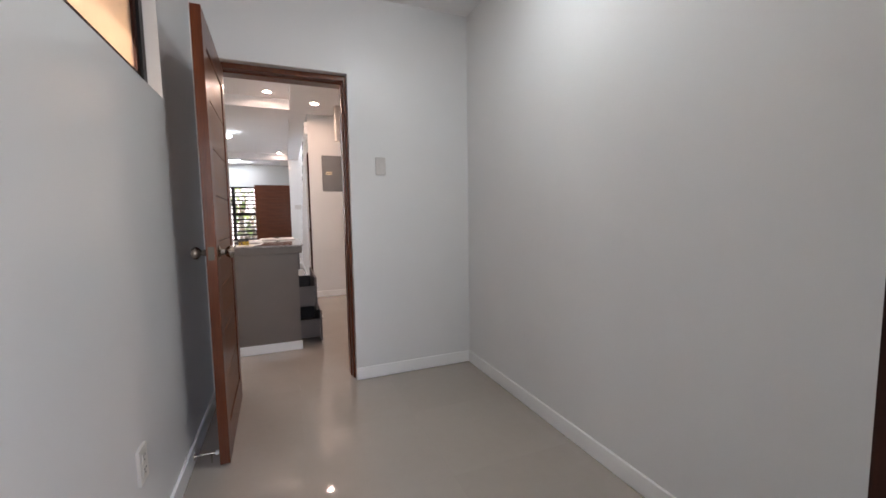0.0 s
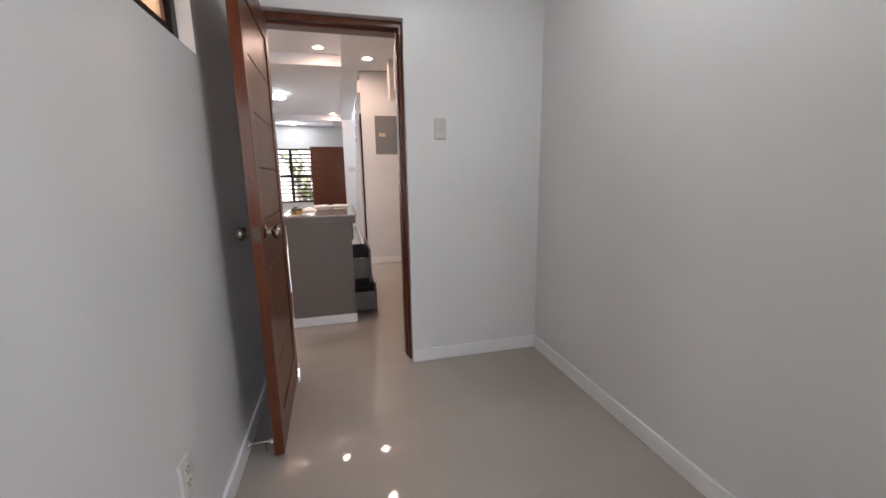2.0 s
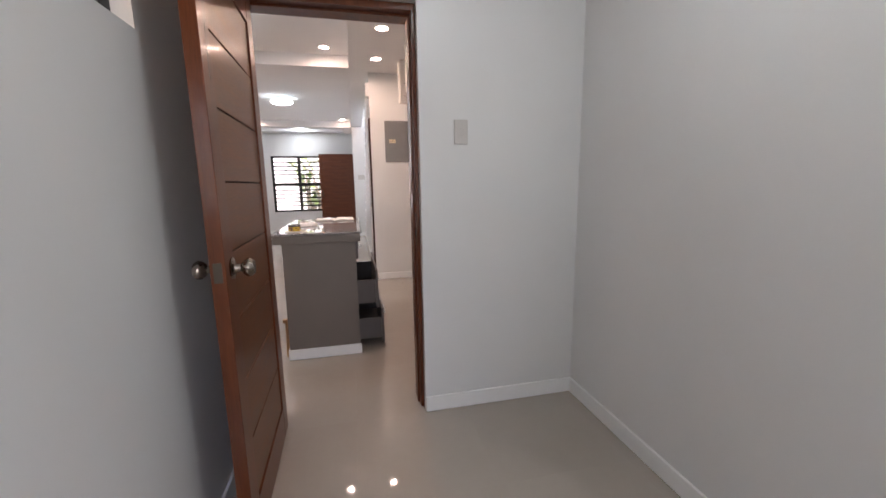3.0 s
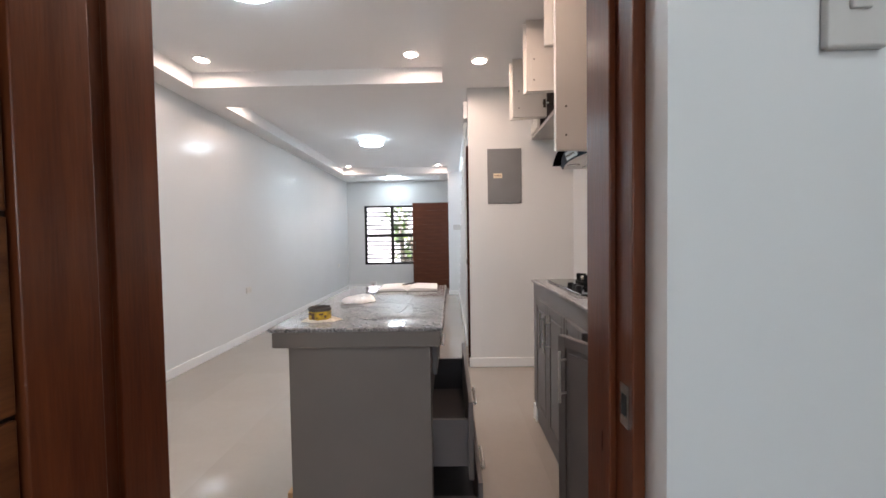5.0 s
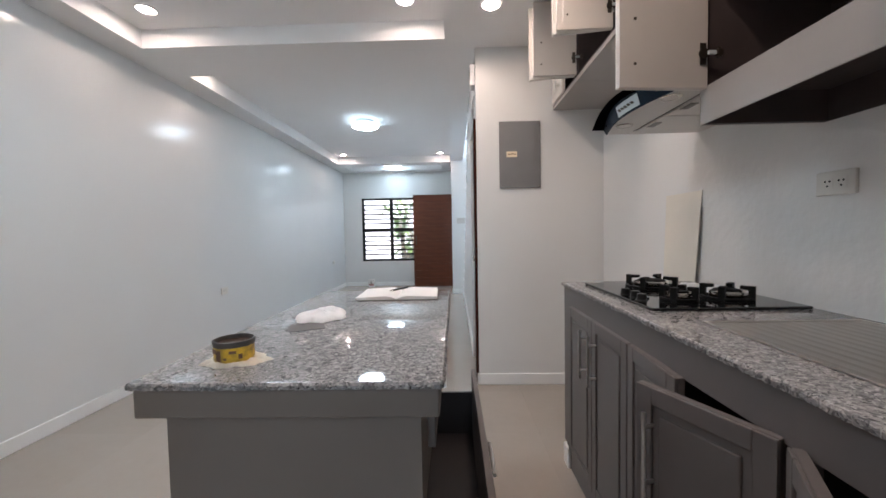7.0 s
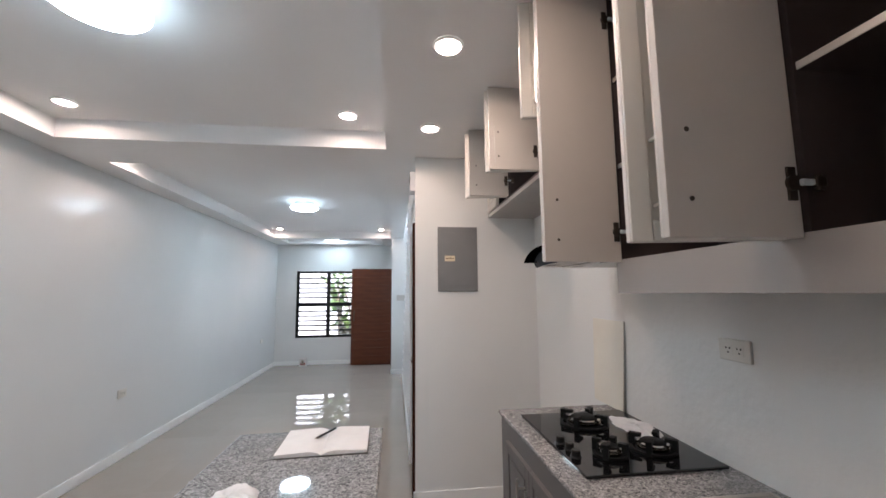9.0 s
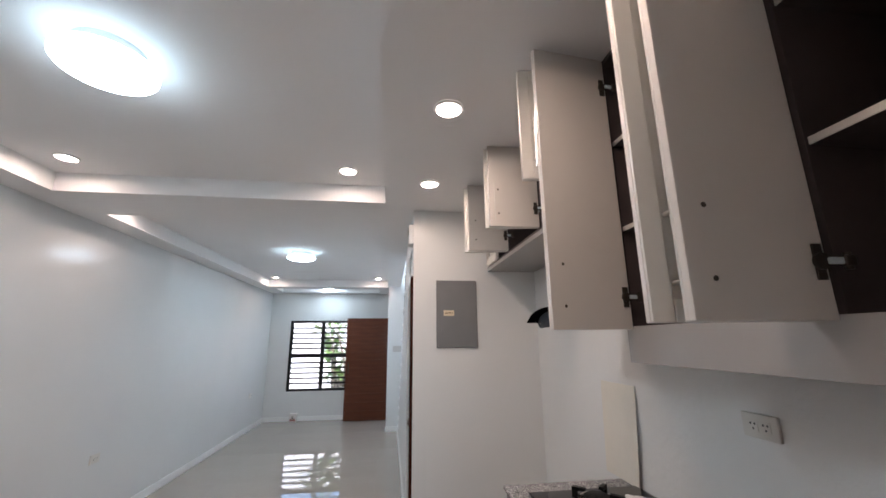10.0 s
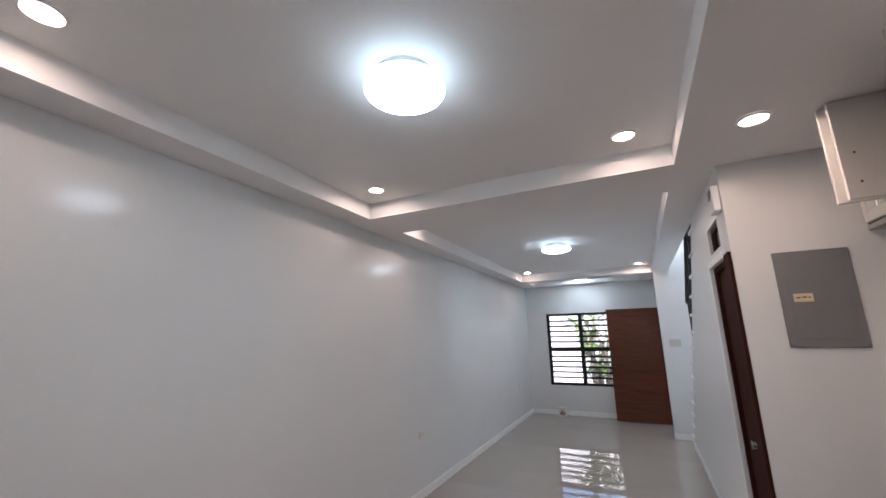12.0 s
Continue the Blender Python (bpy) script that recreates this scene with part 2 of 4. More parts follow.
def box(x0, x1, y0, y1, z0, z1, bevel=0.0, bm=None):
    bm = bm or bmesh.new()
    made = bmesh.ops.create_cube(bm, size=1)["verts"]
    for v in made:
        v.co = Vector(((x0 + x1) / 2 + v.co.x * (x1 - x0), (y0 + y1) / 2 + v.co.y * (y1 - y0), (z0 + z1) / 2 + v.co.z * (z1 - z0)))
    if bevel:
        edges = list({e for v in made for e in v.link_edges})
        bmesh.ops.bevel(bm, geom=edges, offset=bevel, segments=2, affect="EDGES", profile=0.5)
    return bm


def rod(a, b, r, n=10, bm=None, r2=None):
    bm = bm or bmesh.new()
    a, b = Vector(a), Vector(b)
    q = (b - a).to_track_quat("Z", "Y").to_matrix().to_4x4()
    bmesh.ops.create_cone(bm, cap_ends=True, segments=n, radius1=r, radius2=r if r2 is None else r2, depth=(b - a).length, matrix=Matrix.Translation((a + b) / 2) @ q)
    return bm


def lathe(profile, n=32, m=None, bm=None):
    """Turn (radius, height) pairs about z."""
    bm = bm or bmesh.new()
    rings = []
    for r, z in profile:
        rings.append([bm.verts.new((r * math.cos(2 * math.pi * k / n), r * math.sin(2 * math.pi * k / n), z)) for k in range(n)] if r > 1e-5 else [bm.verts.new((0, 0, z))])
    for a, b in zip(rings, rings[1:]):
        for k in range(n):
            q = (k + 1) % n
            if len(a) == 1 and len(b) > 1:
                bm.faces.new((a[0], b[k], b[q]))
            elif len(b) == 1 and len(a) > 1:
                bm.faces.new((a[k], a[q], b[0]))
            elif len(a) > 1:
                bm.faces.new((a[k], a[q], b[q], b[k]))
    if m:
        bmesh.ops.transform(bm, matrix=m, verts=[v for ring in rings for v in ring])
    return bm


def prism(points, axis, a, b, bm=None):
    """A flat outline carried along an axis from a to b. The outline's pairs fill the other two axes in order."""
    bm = bm or bmesh.new()

    def at(p, d):
        q = list(p)
        q.insert(axis, d)
        return q
    lo, hi = [bm.verts.new(at(p, a)) for p in points], [bm.verts.new(at(p, b)) for p in points]
    bm.faces.new(lo), bm.faces.new(hi)
    for k in range(len(points)):
        q = (k + 1) % len(points)
        bm.faces.new((lo[k], lo[q], hi[q], hi[k]))
    return bm


def cells(xs, ys, zs, solid):
    """A solid cut from a grid: faces only where solid meets empty."""
    bm = bmesh.new()
    verts = {}

    def vert(i, j, k):
        if (i, j, k) not in verts:
            verts[i, j, k] = bm.verts.new((xs[i], ys[j], zs[k]))
        return verts[i, j, k]
    nx, ny, nz = len(xs) - 1, len(ys) - 1, len(zs) - 1
    mid = lambda v, i: (v[i] + v[i + 1]) / 2
    full = {(i, j, k) for i in range(nx) for j in range(ny) for k in range(nz) if solid(mid(xs, i), mid(ys, j), mid(zs, k))}
    for i, j, k in full:
        for d, quad in (((-1, 0, 0), ((0, 0, 0), (0, 0, 1), (0, 1, 1), (0, 1, 0))), ((1, 0, 0), ((1, 0, 0), (1, 1, 0), (1, 1, 1), (1, 0, 1))),
                        ((0, -1, 0), ((0, 0, 0), (1, 0, 0), (1, 0, 1), (0, 0, 1))), ((0, 1, 0), ((0, 1, 0), (0, 1, 1), (1, 1, 1), (1, 1, 0))),
                        ((0, 0, -1), ((0, 0, 0), (0, 1, 0), (1, 1, 0), (1, 0, 0))), ((0, 0, 1), ((0, 0, 1), (1, 0, 1), (1, 1, 1), (0, 1, 1)))):
            if (i + d[0], j + d[1], k + d[2]) not in full:
                bm.faces.new([vert(i + a, j + b, k + c) for a, b, c in quad])
    return bm


def inside(p, lo, hi):
    return lo <= p <= hi


def setting(name, bm, mat, label, category):
    return single(name, bm, mat, label, category, kind="structure")


# ---- the shell ----
LEFT, RIGHT, DOORW, FRONT = -2.134, 1.53, 2.555, 11.51     # room faces of the main walls
SOFFIT, TRAY = 2.60, 2.735
HALL, PANELW = 0.563, 5.686

setting("wall_left", box(LEFT - 0.15, LEFT, 2.745, FRONT + 0.15, 0, 2.95), M_SATIN, "long white satin-painted wall of the living area", "wall")
wall_front = setting("wall_front", cells([LEFT, -1.714, -0.30, 0.52], [FRONT, FRONT + 0.15], [0, 0.575, 2.015, 2.95],
    lambda x, y, z: not (inside(x, -1.714, -0.30) and inside(z, 0.575, 2.015))), M_WALL, "white end wall pierced by the barred window", "wall")
setting("wall_entry", cells([0.40, 0.52], [10.38, 10.42, 11.27, FRONT], [0, 2.08, 2.95],
    lambda x, y, z: not (inside(y, 10.42, 11.27) and z < 2.08)), M_WALL, "white wall with the front doorway opening", "wall")
setting("wall_stair_end", cells([0.352, 0.75, 1.35, RIGHT], [10.26, 10.38], [0, 3.3, 4.5, 5.3],
    lambda x, y, z: not (inside(x, 0.75, 1.35) and inside(z, 3.3, 4.5))), M_WALL, "white wall closing the stairwell", "wall")
setting("wall_right", box(RIGHT, RIGHT + 0.15, -1.45, 10.38, 0, 5.3), M_WALL, "white wall behind the kitchen counter", "wall")
setting("wall_kitchen_backsplash", box(RIGHT - 0.004, RIGHT, 2.745, 4.62, 0.9, 2.12), M_ROUGHWALL, "rough trowelled white plaster above the counter", "wall")
setting("wall_fuse_panel", box(0.663, RIGHT, PANELW, PANELW + 0.12, 0, SOFFIT), M_WALL, "white wall carrying the grey breaker panel", "wall")
setting("wall_door", cells([LEFT - 0.15, -0.385, -0.147, 0.645, RIGHT], [DOORW, 2.745], [0, 2.10, 2.95],
    lambda x, y, z: not (inside(x, -0.147, 0.645) and z < 2.10)), M_WALL, "white wall with the open wooden door", "wall")
setting("wall_room_left", cells([-0.385, -0.235], [-1.45, 0.55, 1.89, DOORW], [0, 1.668, 2.33, 2.75],
    lambda x, y, z: not (inside(y, 0.55, 1.89) and inside(z, 1.668, 2.33))), M_ROOMPAINT, "white wall with a high window", "wall")
setting("wall_room_near", cells([-0.235, -0.185, 0.632, RIGHT], [-0.146, -0.004], [0, 2.10, 2.61],
    lambda x, y, z: not (inside(x, -0.185, 0.632) and z < 2.10)), M_WALL, "white wall with the rear doorway", "wall")
# The window opening here is unseen, added to go with the back lamp.
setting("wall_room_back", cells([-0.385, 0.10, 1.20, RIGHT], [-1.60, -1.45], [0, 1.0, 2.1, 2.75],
    lambda x, y, z: not (inside(x, 0.10, 1.20) and inside(z, 1.0, 2.1))), M_WALL, "white back wall of the small room with an added, unseen window opening", "wall")

# hall wall: under the stair line it follows the slope
STEP_RISE, STEP_RUN, STAIR_Y = 0.180, 0.212, 9.90
N_STEPS = 14
def hall_wall():
    bm = cells([HALL, HALL + 0.10], [PANELW, 5.82, 5.93, 6.30, 6.37, 6.90], [0, 2.06, 2.15, 2.33, SOFFIT],
        lambda x, y, z: not (inside(y, 5.82, 6.37) and z < 2.06) and not (inside(y, 5.93, 6.30) and inside(z, 2.15, 2.33)))
    slope = [(6.90, 0), (STAIR_Y, 0), (STAIR_Y, 0.10)]
    slope += [(6.90, 0.10 + (STAIR_Y - 6.90) * STEP_RISE / STEP_RUN)]
    prism(slope, 0, HALL, HALL + 0.10, bm)
    return bm
setting("wall_hall", hall_wall(), M_WALL, "white wall with the bathroom door, sloping under the stairs", "wall")
setting("wall_stairwell_upper", cells([0.46, 0.58, RIGHT], [6.78, 6.90, 10.26], [2.86, 5.3],
    lambda x, y, z: x < 0.58 or y < 6.90), M_WALL, "white upper walls round the stairwell", "wall")
setting("ceiling_stairwell", box(0.46, RIGHT, 6.78, 10.26, 5.3, 5.4), M_CEIL, "plain white ceiling above the stairs", "ceiling")
setting("ceiling_room", box(-0.235, RIGHT, -1.45, DOORW, 2.61, 2.75), M_CEIL, "plain white ceiling of the small room", "ceiling")

def main_ceiling(x, y, z):
    if x > 0.58 and y > 6.90:
        return False
    if y > 10.38 and x > 0.40:
        return False
    if z > TRAY:
        return True
    if inside(x, -1.904, 0.337) and (inside(y, 3.13, 5.541) or inside(y, 6.06, 10.38)):
        return False
    if inside(x, -1.86, 0.15) and inside(y, 10.70, 11.24):
        return False
    return True
setting("ceiling", cells([LEFT, -1.904, -1.86, 0.15, 0.337, 0.40, 0.58, RIGHT], [2.745, 3.13, 5.541, 6.06, 6.90, 10.26, 10.38, 10.70, 11.24, FRONT], [SOFFIT, TRAY, 2.86],
    main_ceiling), M_CEIL, "white dropped ceiling with recessed trays", "ceiling")


def baseboard(name, x0, x1, y0, y1):
    bm = box(x0, x1, y0, y1, 0.001, 0.088, 0.004)
    setting(name, bm, M_TRIM, "white painted baseboard along the wall", "baseboard")
baseboard("baseboard_1", LEFT, LEFT + 0.014, 2.745, FRONT)
baseboard("baseboard_2", LEFT + 0.014, 0.40, FRONT - 0.014, FRONT)
baseboard("baseboard_3", HALL + 0.002, RIGHT, PANELW - 0.014, PANELW)
baseboard("baseboard_4", HALL - 0.014, HALL, 6.42, STAIR_Y)
baseboard("baseboard_5", HALL - 0.014, HALL, PANELW - 0.014, 5.77)
baseboard("baseboard_6", 0.340, 1.0, 10.246, 10.26)
baseboard("baseboard_7", 0.645, RIGHT, DOORW - 0.014, DOORW)
baseboard("baseboard_8", RIGHT - 0.014, RIGHT, -0.004, DOORW - 0.014)
baseboard("baseboard_9", -0.235, -0.221, -0.004, DOORW)
baseboard("baseboard_10", LEFT + 0.014, -0.147, 2.745, 2.759)

# ---- floor: bed of grout, tiles last in the file ----
setting("floor", box(LEFT - 0.15, RIGHT + 0.15, -1.60, FRONT + 0.15, -0.12, -0.0015), M_GROUT, "floor bed under polished beige tiles", "floor")
setting("ground", box(-60, 60, -60, 80, -0.4, -0.13), M_GROUND, "pale concrete yard outside the house", "ground")

# ---- doors and windows ----
def wooden_leaf(parent, w, h, t, m_frame, m_plank, planks, groove=None, st=0.095, top=0.135, bot=0.15):
    """A framed leaf: stiles, rails and planks with grooves between, hung at x = 0 and lying along +x."""
    for x0, x1 in ((0, st), (w - st, w)):
        part("stile", box(x0, x1, -t / 2, t / 2, 0, h, 0.002), m_frame, parent, local=True)
    part("rail", box(st, w - st, -t / 2 + 0.0005, t / 2 - 0.0005, h - top, h, 0.002), m_frame, parent, local=True)
    part("rail", box(st, w - st, -t / 2 + 0.0005, t / 2 - 0.0005, 0, bot, 0.002), m_frame, parent, local=True)
    part("groove_back", box(st, w - st, -t / 2 + 0.014, t / 2 - 0.014, bot, h - top), groove or M_GROOVE, parent, local=True)
    step = (h - top - bot) / planks
    mesh = None
    for k in range(planks):
        z0 = bot + k * step
        if mesh is None:
            ob = part("plank", box(st + 0.004, w - st - 0.004, -t / 2 + 0.007, t / 2 - 0.007, 0.0012 if groove else 0.003, step - (0.0012 if groove else 0.003), 0.001 if groove else 0.002), m_plank, parent, local=True)
            mesh = ob.data
        else:
            ob = new("plank", mesh)
            ob.parent = parent
        ob.location = (0, 0, z0)


def knob(parent, x, z, t, m=M_NICKEL):
    """Round knobs on both faces with the latch plate on the edge between."""
    for s in (1, -1):
        turn = Matrix.Translation((x, s * t / 2, z)) @ pose(0, 0, 0, -90 * s)
        part("knob", lathe([(0, 0), (0.033, 0), (0.034, 0.004), (0.016, 0.010), (0.012, 0.026), (0.022, 0.034), (0.029, 0.044), (0.029, 0.054), (0.022, 0.063), (0, 0.065)], 24, turn), m, parent, "round nickel door knob", local=True, smooth=40)


ang = math.degrees(math.atan2(-0.745, 0.018))
room_door = thing("door_1", "varnished reddish-brown wooden door, standing open against the wall", "door", pose(-0.104, 2.590, 0.012, 0, 0, ang), kind="structure")
wooden_leaf(room_door, 0.752, 2.045, 0.042, M_WOOD, M_WOODH, 8)
knob(room_door, 0.683, 0.985, 0.042)
part("latch_plate", box(0.7515, 0.7532, -0.012, 0.012, 0.955, 1.015), M_HINGE, room_door, "nickel latch plate", local=True)
for hz in (0.22, 1.02, 1.82):
    part("hinge", rod((0.0, -0.026, hz), (0.0, -0.026, hz + 0.09), 0.007, bm=None), M_CHROME, room_door, local=True)

frame_1 = thing("door_frame_1", "dark reddish-brown wooden door frame in a plastered opening", "door frame", kind="structure")
def jamb_post(x0, x1, stop):
    bm = box(x0, x1, 2.605, 2.748, 0, 2.098, 0.002)
    a, b = (x0 - 0.010, x0) if stop < 0 else (x1, x1 + 0.010)
    box(a, b, 2.655, 2.747, 0, 2.098 - 0.032, 0.002, bm)
    return bm
part("jamb", jamb_post(0.627, 0.645, -1), M_WOOD, frame_1)
part("jamb", jamb_post(-0.147, -0.127, 1), M_WOOD, frame_1)
part("head", box(-0.127, 0.627, 2.605, 2.748, 2.066, 2.098, 0.002, box(-0.127, 0.627, 2.655, 2.747, 2.054, 2.066, 0.002)), M_WOOD, frame_1)
plate = part("strike_plate", box(0.6255, 0.6275, 2.613, 2.641, 0.96, 1.02), M_CHROME, frame_1, "nickel strike plate")
part("strike_hole", box(0.6249, 0.6256, 2.620, 2.634, 0.975, 1.005), M_HOLE, plate)

door_stop = thing("door_stop", "small steel hook door stop at the baseboard", "door stop", Matrix.Translation((-0.19, 1.90, 0.02)))
part("arm", rod((-0.221, 1.90, 0.045), (-0.125, 1.90, 0.045), 0.005), M_CHROME, door_stop)
part("tip", rod((-0.132, 1.90, 0.045), (-0.120, 1.90, 0.045), 0.010), M_WHITEP, door_stop)
part("foot", rod((-0.150, 1.90, 0.045), (-0.150, 1.90, -0.001), 0.004), M_CHROME, door_stop)
part("base_plate", rod((-0.221, 1.90, 0.045), (-0.217, 1.90, 0.045), 0.016), M_CHROME, door_stop)

# doorway behind the start of the walk
back_frame = thing("door_frame_3", "dark brown wooden frame of the rear doorway", "door frame", kind="structure")
for x0, x1 in ((0.597, 0.632), (-0.185, -0.15)):
    part("jamb", box(x0, x1, -0.151, 0.0, 0, 2.098, 0.003), M_DARKWOOD, back_frame)
part("head", box(-0.15, 0.597, -0.151, 0.0, 2.063, 2.098, 0.003), M_DARKWOOD, back_frame)

# high side window of the small room
side_window = thing("window_2", "high brown-framed window with amber frosted panes", "window", kind="structure")
for y0, y1 in ((0.552, 0.60), (1.842, 1.888), (1.195, 1.235)):
    part("frame_post", box(-0.325, -0.283, y0, y1, 1.67, 2.328, 0.002), M_BLACK, side_window)
for z0, z1 in ((1.67, 1.715), (2.285, 2.328)):
    part("frame_rail", box(-0.323, -0.285, 0.60, 1.195, z0, z1, 0.002), M_BLACK, side_window)
    part("frame_rail", box(-0.323, -0.285, 1.235, 1.842, z0, z1, 0.002), M_BLACK, side_window)
for y0, y1 in ((0.60, 1.195), (1.235, 1.842)):
    for a, b, c, d in ((y0, y0 + 0.03, 1.715, 2.285), (y1 - 0.03, y1, 1.715, 2.285), (y0 + 0.03, y1 - 0.03, 1.715, 1.745), (y0 + 0.03, y1 - 0.03, 2.255, 2.285)):
        part("sash_bar", box(-0.318, -0.294, a, b, c, d), M_DARKWOOD, side_window)
    pane = part("pane", box(-0.310, -0.304, y0 + 0.03, y1 - 0.03, 1.745, 2.255), M_FROST, side_window)
    pane.visible_shadow = False

# main barred window
main_window = thing("window_1", "black-framed window with horizontal security bars", "window", kind="structure")
WX0, WX1, WXM, WZ0, WZ1, WZM = -1.714, -0.30, -1.035, 0.575, 2.015, 1.285
for x0, x1 in ((WX0, WX0 + 0.055), (WX1 - 0.055, WX1), (WXM - 0.038, WXM + 0.038)):
    part("frame_post", box(x0, x1, FRONT - 0.006, FRONT + 0.07, WZ0, WZ1, 0.003), M_BLACK, main_window)
for x0, x1 in ((WX0 + 0.055, WXM - 0.038), (WXM + 0.038, WX1 - 0.055)):
    for z0, z1 in ((WZ0, WZ0 + 0.05), (WZ1 - 0.05, WZ1), (WZM - 0.042, WZM + 0.042)):
        part("frame_rail", box(x0, x1, FRONT - 0.003, FRONT + 0.066, z0, z1, 0.003), M_BLACK, main_window)
    for z0, z1 in ((WZ0 + 0.05, WZM - 0.042), (WZM + 0.042, WZ1 - 0.05)):
        pane = part("pane", box(x0, x1, FRONT + 0.03, FRONT + 0.036, z0, z1), M_GLASS, main_window)
        pane.visible_shadow = False
        for k in range(1, 6):
            z = z0 + (z1 - z0) * k / 6
            part("bar", box(x0, x1, FRONT + 0.006, FRONT + 0.020, z - 0.0185, z + 0.0185), M_BLACK, main_window)

# front door, swung in against the window
front_door = thing("door_3", "reddish-brown plank front door, open in front of the window", "door", pose(0.395, 11.285, 0.012, 0, 0, 180), kind="structure")
wooden_leaf(front_door, 0.905, 2.038, 0.045, M_FRONTWOOD, M_FRONTWOOD, 12, M_FRONTWOOD, 0.02, 0.02, 0.02)
part("pull_handle", rod((0.845, 0.045, 0.93), (0.845, 0.045, 1.13), 0.009, bm=rod((0.845, 0.02, 0.95), (0.845, 0.045, 0.95), 0.006, bm=rod((0.845, 0.02, 1.11), (0.845, 0.045, 1.11), 0.006))), M_HINGE, front_door, local=True)
entry_frame = thing("door_frame_2", "dark wooden frame of the front doorway", "door frame", kind="structure")
part("jamb", box(0.398, 0.522, 10.42, 10.45, 0, 2.08), M_DARKWOOD, entry_frame)
part("jamb", box(0.398, 0.522, 11.24, 11.27, 0, 2.08), M_DARKWOOD, entry_frame)
part("head", box(0.398, 0.522, 10.45, 11.24, 2.05, 2.08), M_DARKWOOD, entry_frame)

# bathroom door in the hall
bath = thing("door_4", "narrow brown bathroom door, closed, in a white reveal", "door", kind="structure")
part("jamb", box(HALL + 0.012, HALL + 0.098, 6.335, 6.37, 0, 2.06), M_BATHWOOD, bath)
part("jamb", box(HALL + 0.012, HALL + 0.098, 5.82, 5.855, 0, 2.06), M_BATHWOOD, bath)
part("head", box(HALL + 0.012, HALL + 0.098, 5.855, 6.335, 2.025, 2.06), M_BATHWOOD, bath)
part("leaf", box(HALL + 0.035, HALL + 0.075, 5.855, 6.335, 0.01, 2.025, 0.003), M_BATHWOOD, bath)
part("knob", lathe([(0, 0), (0.03, 0), (0.012, 0.01), (0.012, 0.028), (0.027, 0.04), (0.026, 0.055), (0, 0.06)], 20, Matrix.Translation((HALL + 0.035, 5.93, 0.98)) @ pose(0, 0, 0, 0, -90)), M_CHROME, bath, "nickel knob", smooth=40)
transom = thing("window_3", "small dark transom opening above the bathroom door", "window", kind="structure")
part("frame", cells([HALL + 0.02, HALL + 0.06], [5.93, 5.955, 6.275, 6.30], [2.15, 2.175, 2.305, 2.33], lambda x, y, z: not (inside(y, 5.955, 6.275) and inside(z, 2.175, 2.305))), M_DARKWOOD, transom)
part("pane", box(HALL + 0.036, HALL + 0.042, 5.955, 6.275, 2.175, 2.305), M_HOB, transom)
part("casing", box(HALL - 0.017, HALL - 0.0005, 5.692, 5.822, 0.001, 2.07, 0.003), M_BATHWOOD, bath)
surround = thing("trim_bathroom_door", "white painted trim round the bathroom door", "trim", kind="structure")
for y0, y1, z0, z1 in ((6.37, 6.415, 0, 2.105), (5.82, 6.37, 2.06, 2.105)):
    part("trim_board", box(HALL - 0.014, HALL, y0, y1, z0 + 0.001, z1, 0.003), M_TRIM, surround)
chime = thing("alarm_box", "small white slotted box high on the hall wall", "alarm", Matrix.Translation((HALL - 0.02, 5.78, 2.33)))
part("case", box(HALL - 0.040, HALL, 5.715, 5.845, 2.33, 2.49, 0.006), M_WHITEP, chime)
for k in range(5):
    part("slot", box(HALL - 0.0412, HALL - 0.0398, 5.735, 5.825, 2.415 + k * 0.013, 2.420 + k * 0.013), M_HOLE, chime)

# ---- stairs ----
stairs = thing("stairs", "white concrete stairs climbing behind the hall wall", "stairs", Matrix.Translation((1.05, STAIR_Y, 0)), kind="structure")
for k in range(N_STEPS):
    y1 = STAIR_Y - k * STEP_RUN
    z1 = (k + 1) * STEP_RISE
    part("step", box(HALL + 0.10, RIGHT, y1 - STEP_RUN - 0.02, y1, max(0, z1 - 0.30), z1 - 0.03), M_TRIM, stairs)
    part("tread", box(HALL - 0.012, RIGHT, y1 - STEP_RUN, y1 + 0.022, z1 - 0.03, z1, 0.004), M_TRIM, stairs)
rail = thing("stair_rail", "dark steel handrail and balusters along the stairs", "railing", Matrix.Translation((HALL + 0.05, STAIR_Y - 1.2, 1.1)))
for k in range(6, N_STEPS):
    y = STAIR_Y - (k + 0.5) * STEP_RUN
    part("baluster", box(HALL + 0.035, HALL + 0.065, y - 0.015, y + 0.015, (k + 1) * STEP_RISE - 0.001, min(3.4, (k + 1) * STEP_RISE + 0.75)), M_BLACK, rail)
slope = Vector((0, -STEP_RUN, STEP_RISE))
a = Vector((HALL + 0.05, STAIR_Y - 6 * STEP_RUN, 7 * STEP_RISE + 0.70))
part("handrail", rod(a, a + slope * 7.5, 0.025, 12), M_BLACK, rail)
part("lower_rail", rod(a - Vector((0, 0, 0.62)), a + slope * 7.5 - Vector((0, 0, 0.62)), 0.02, 10), M_BLACK, rail)

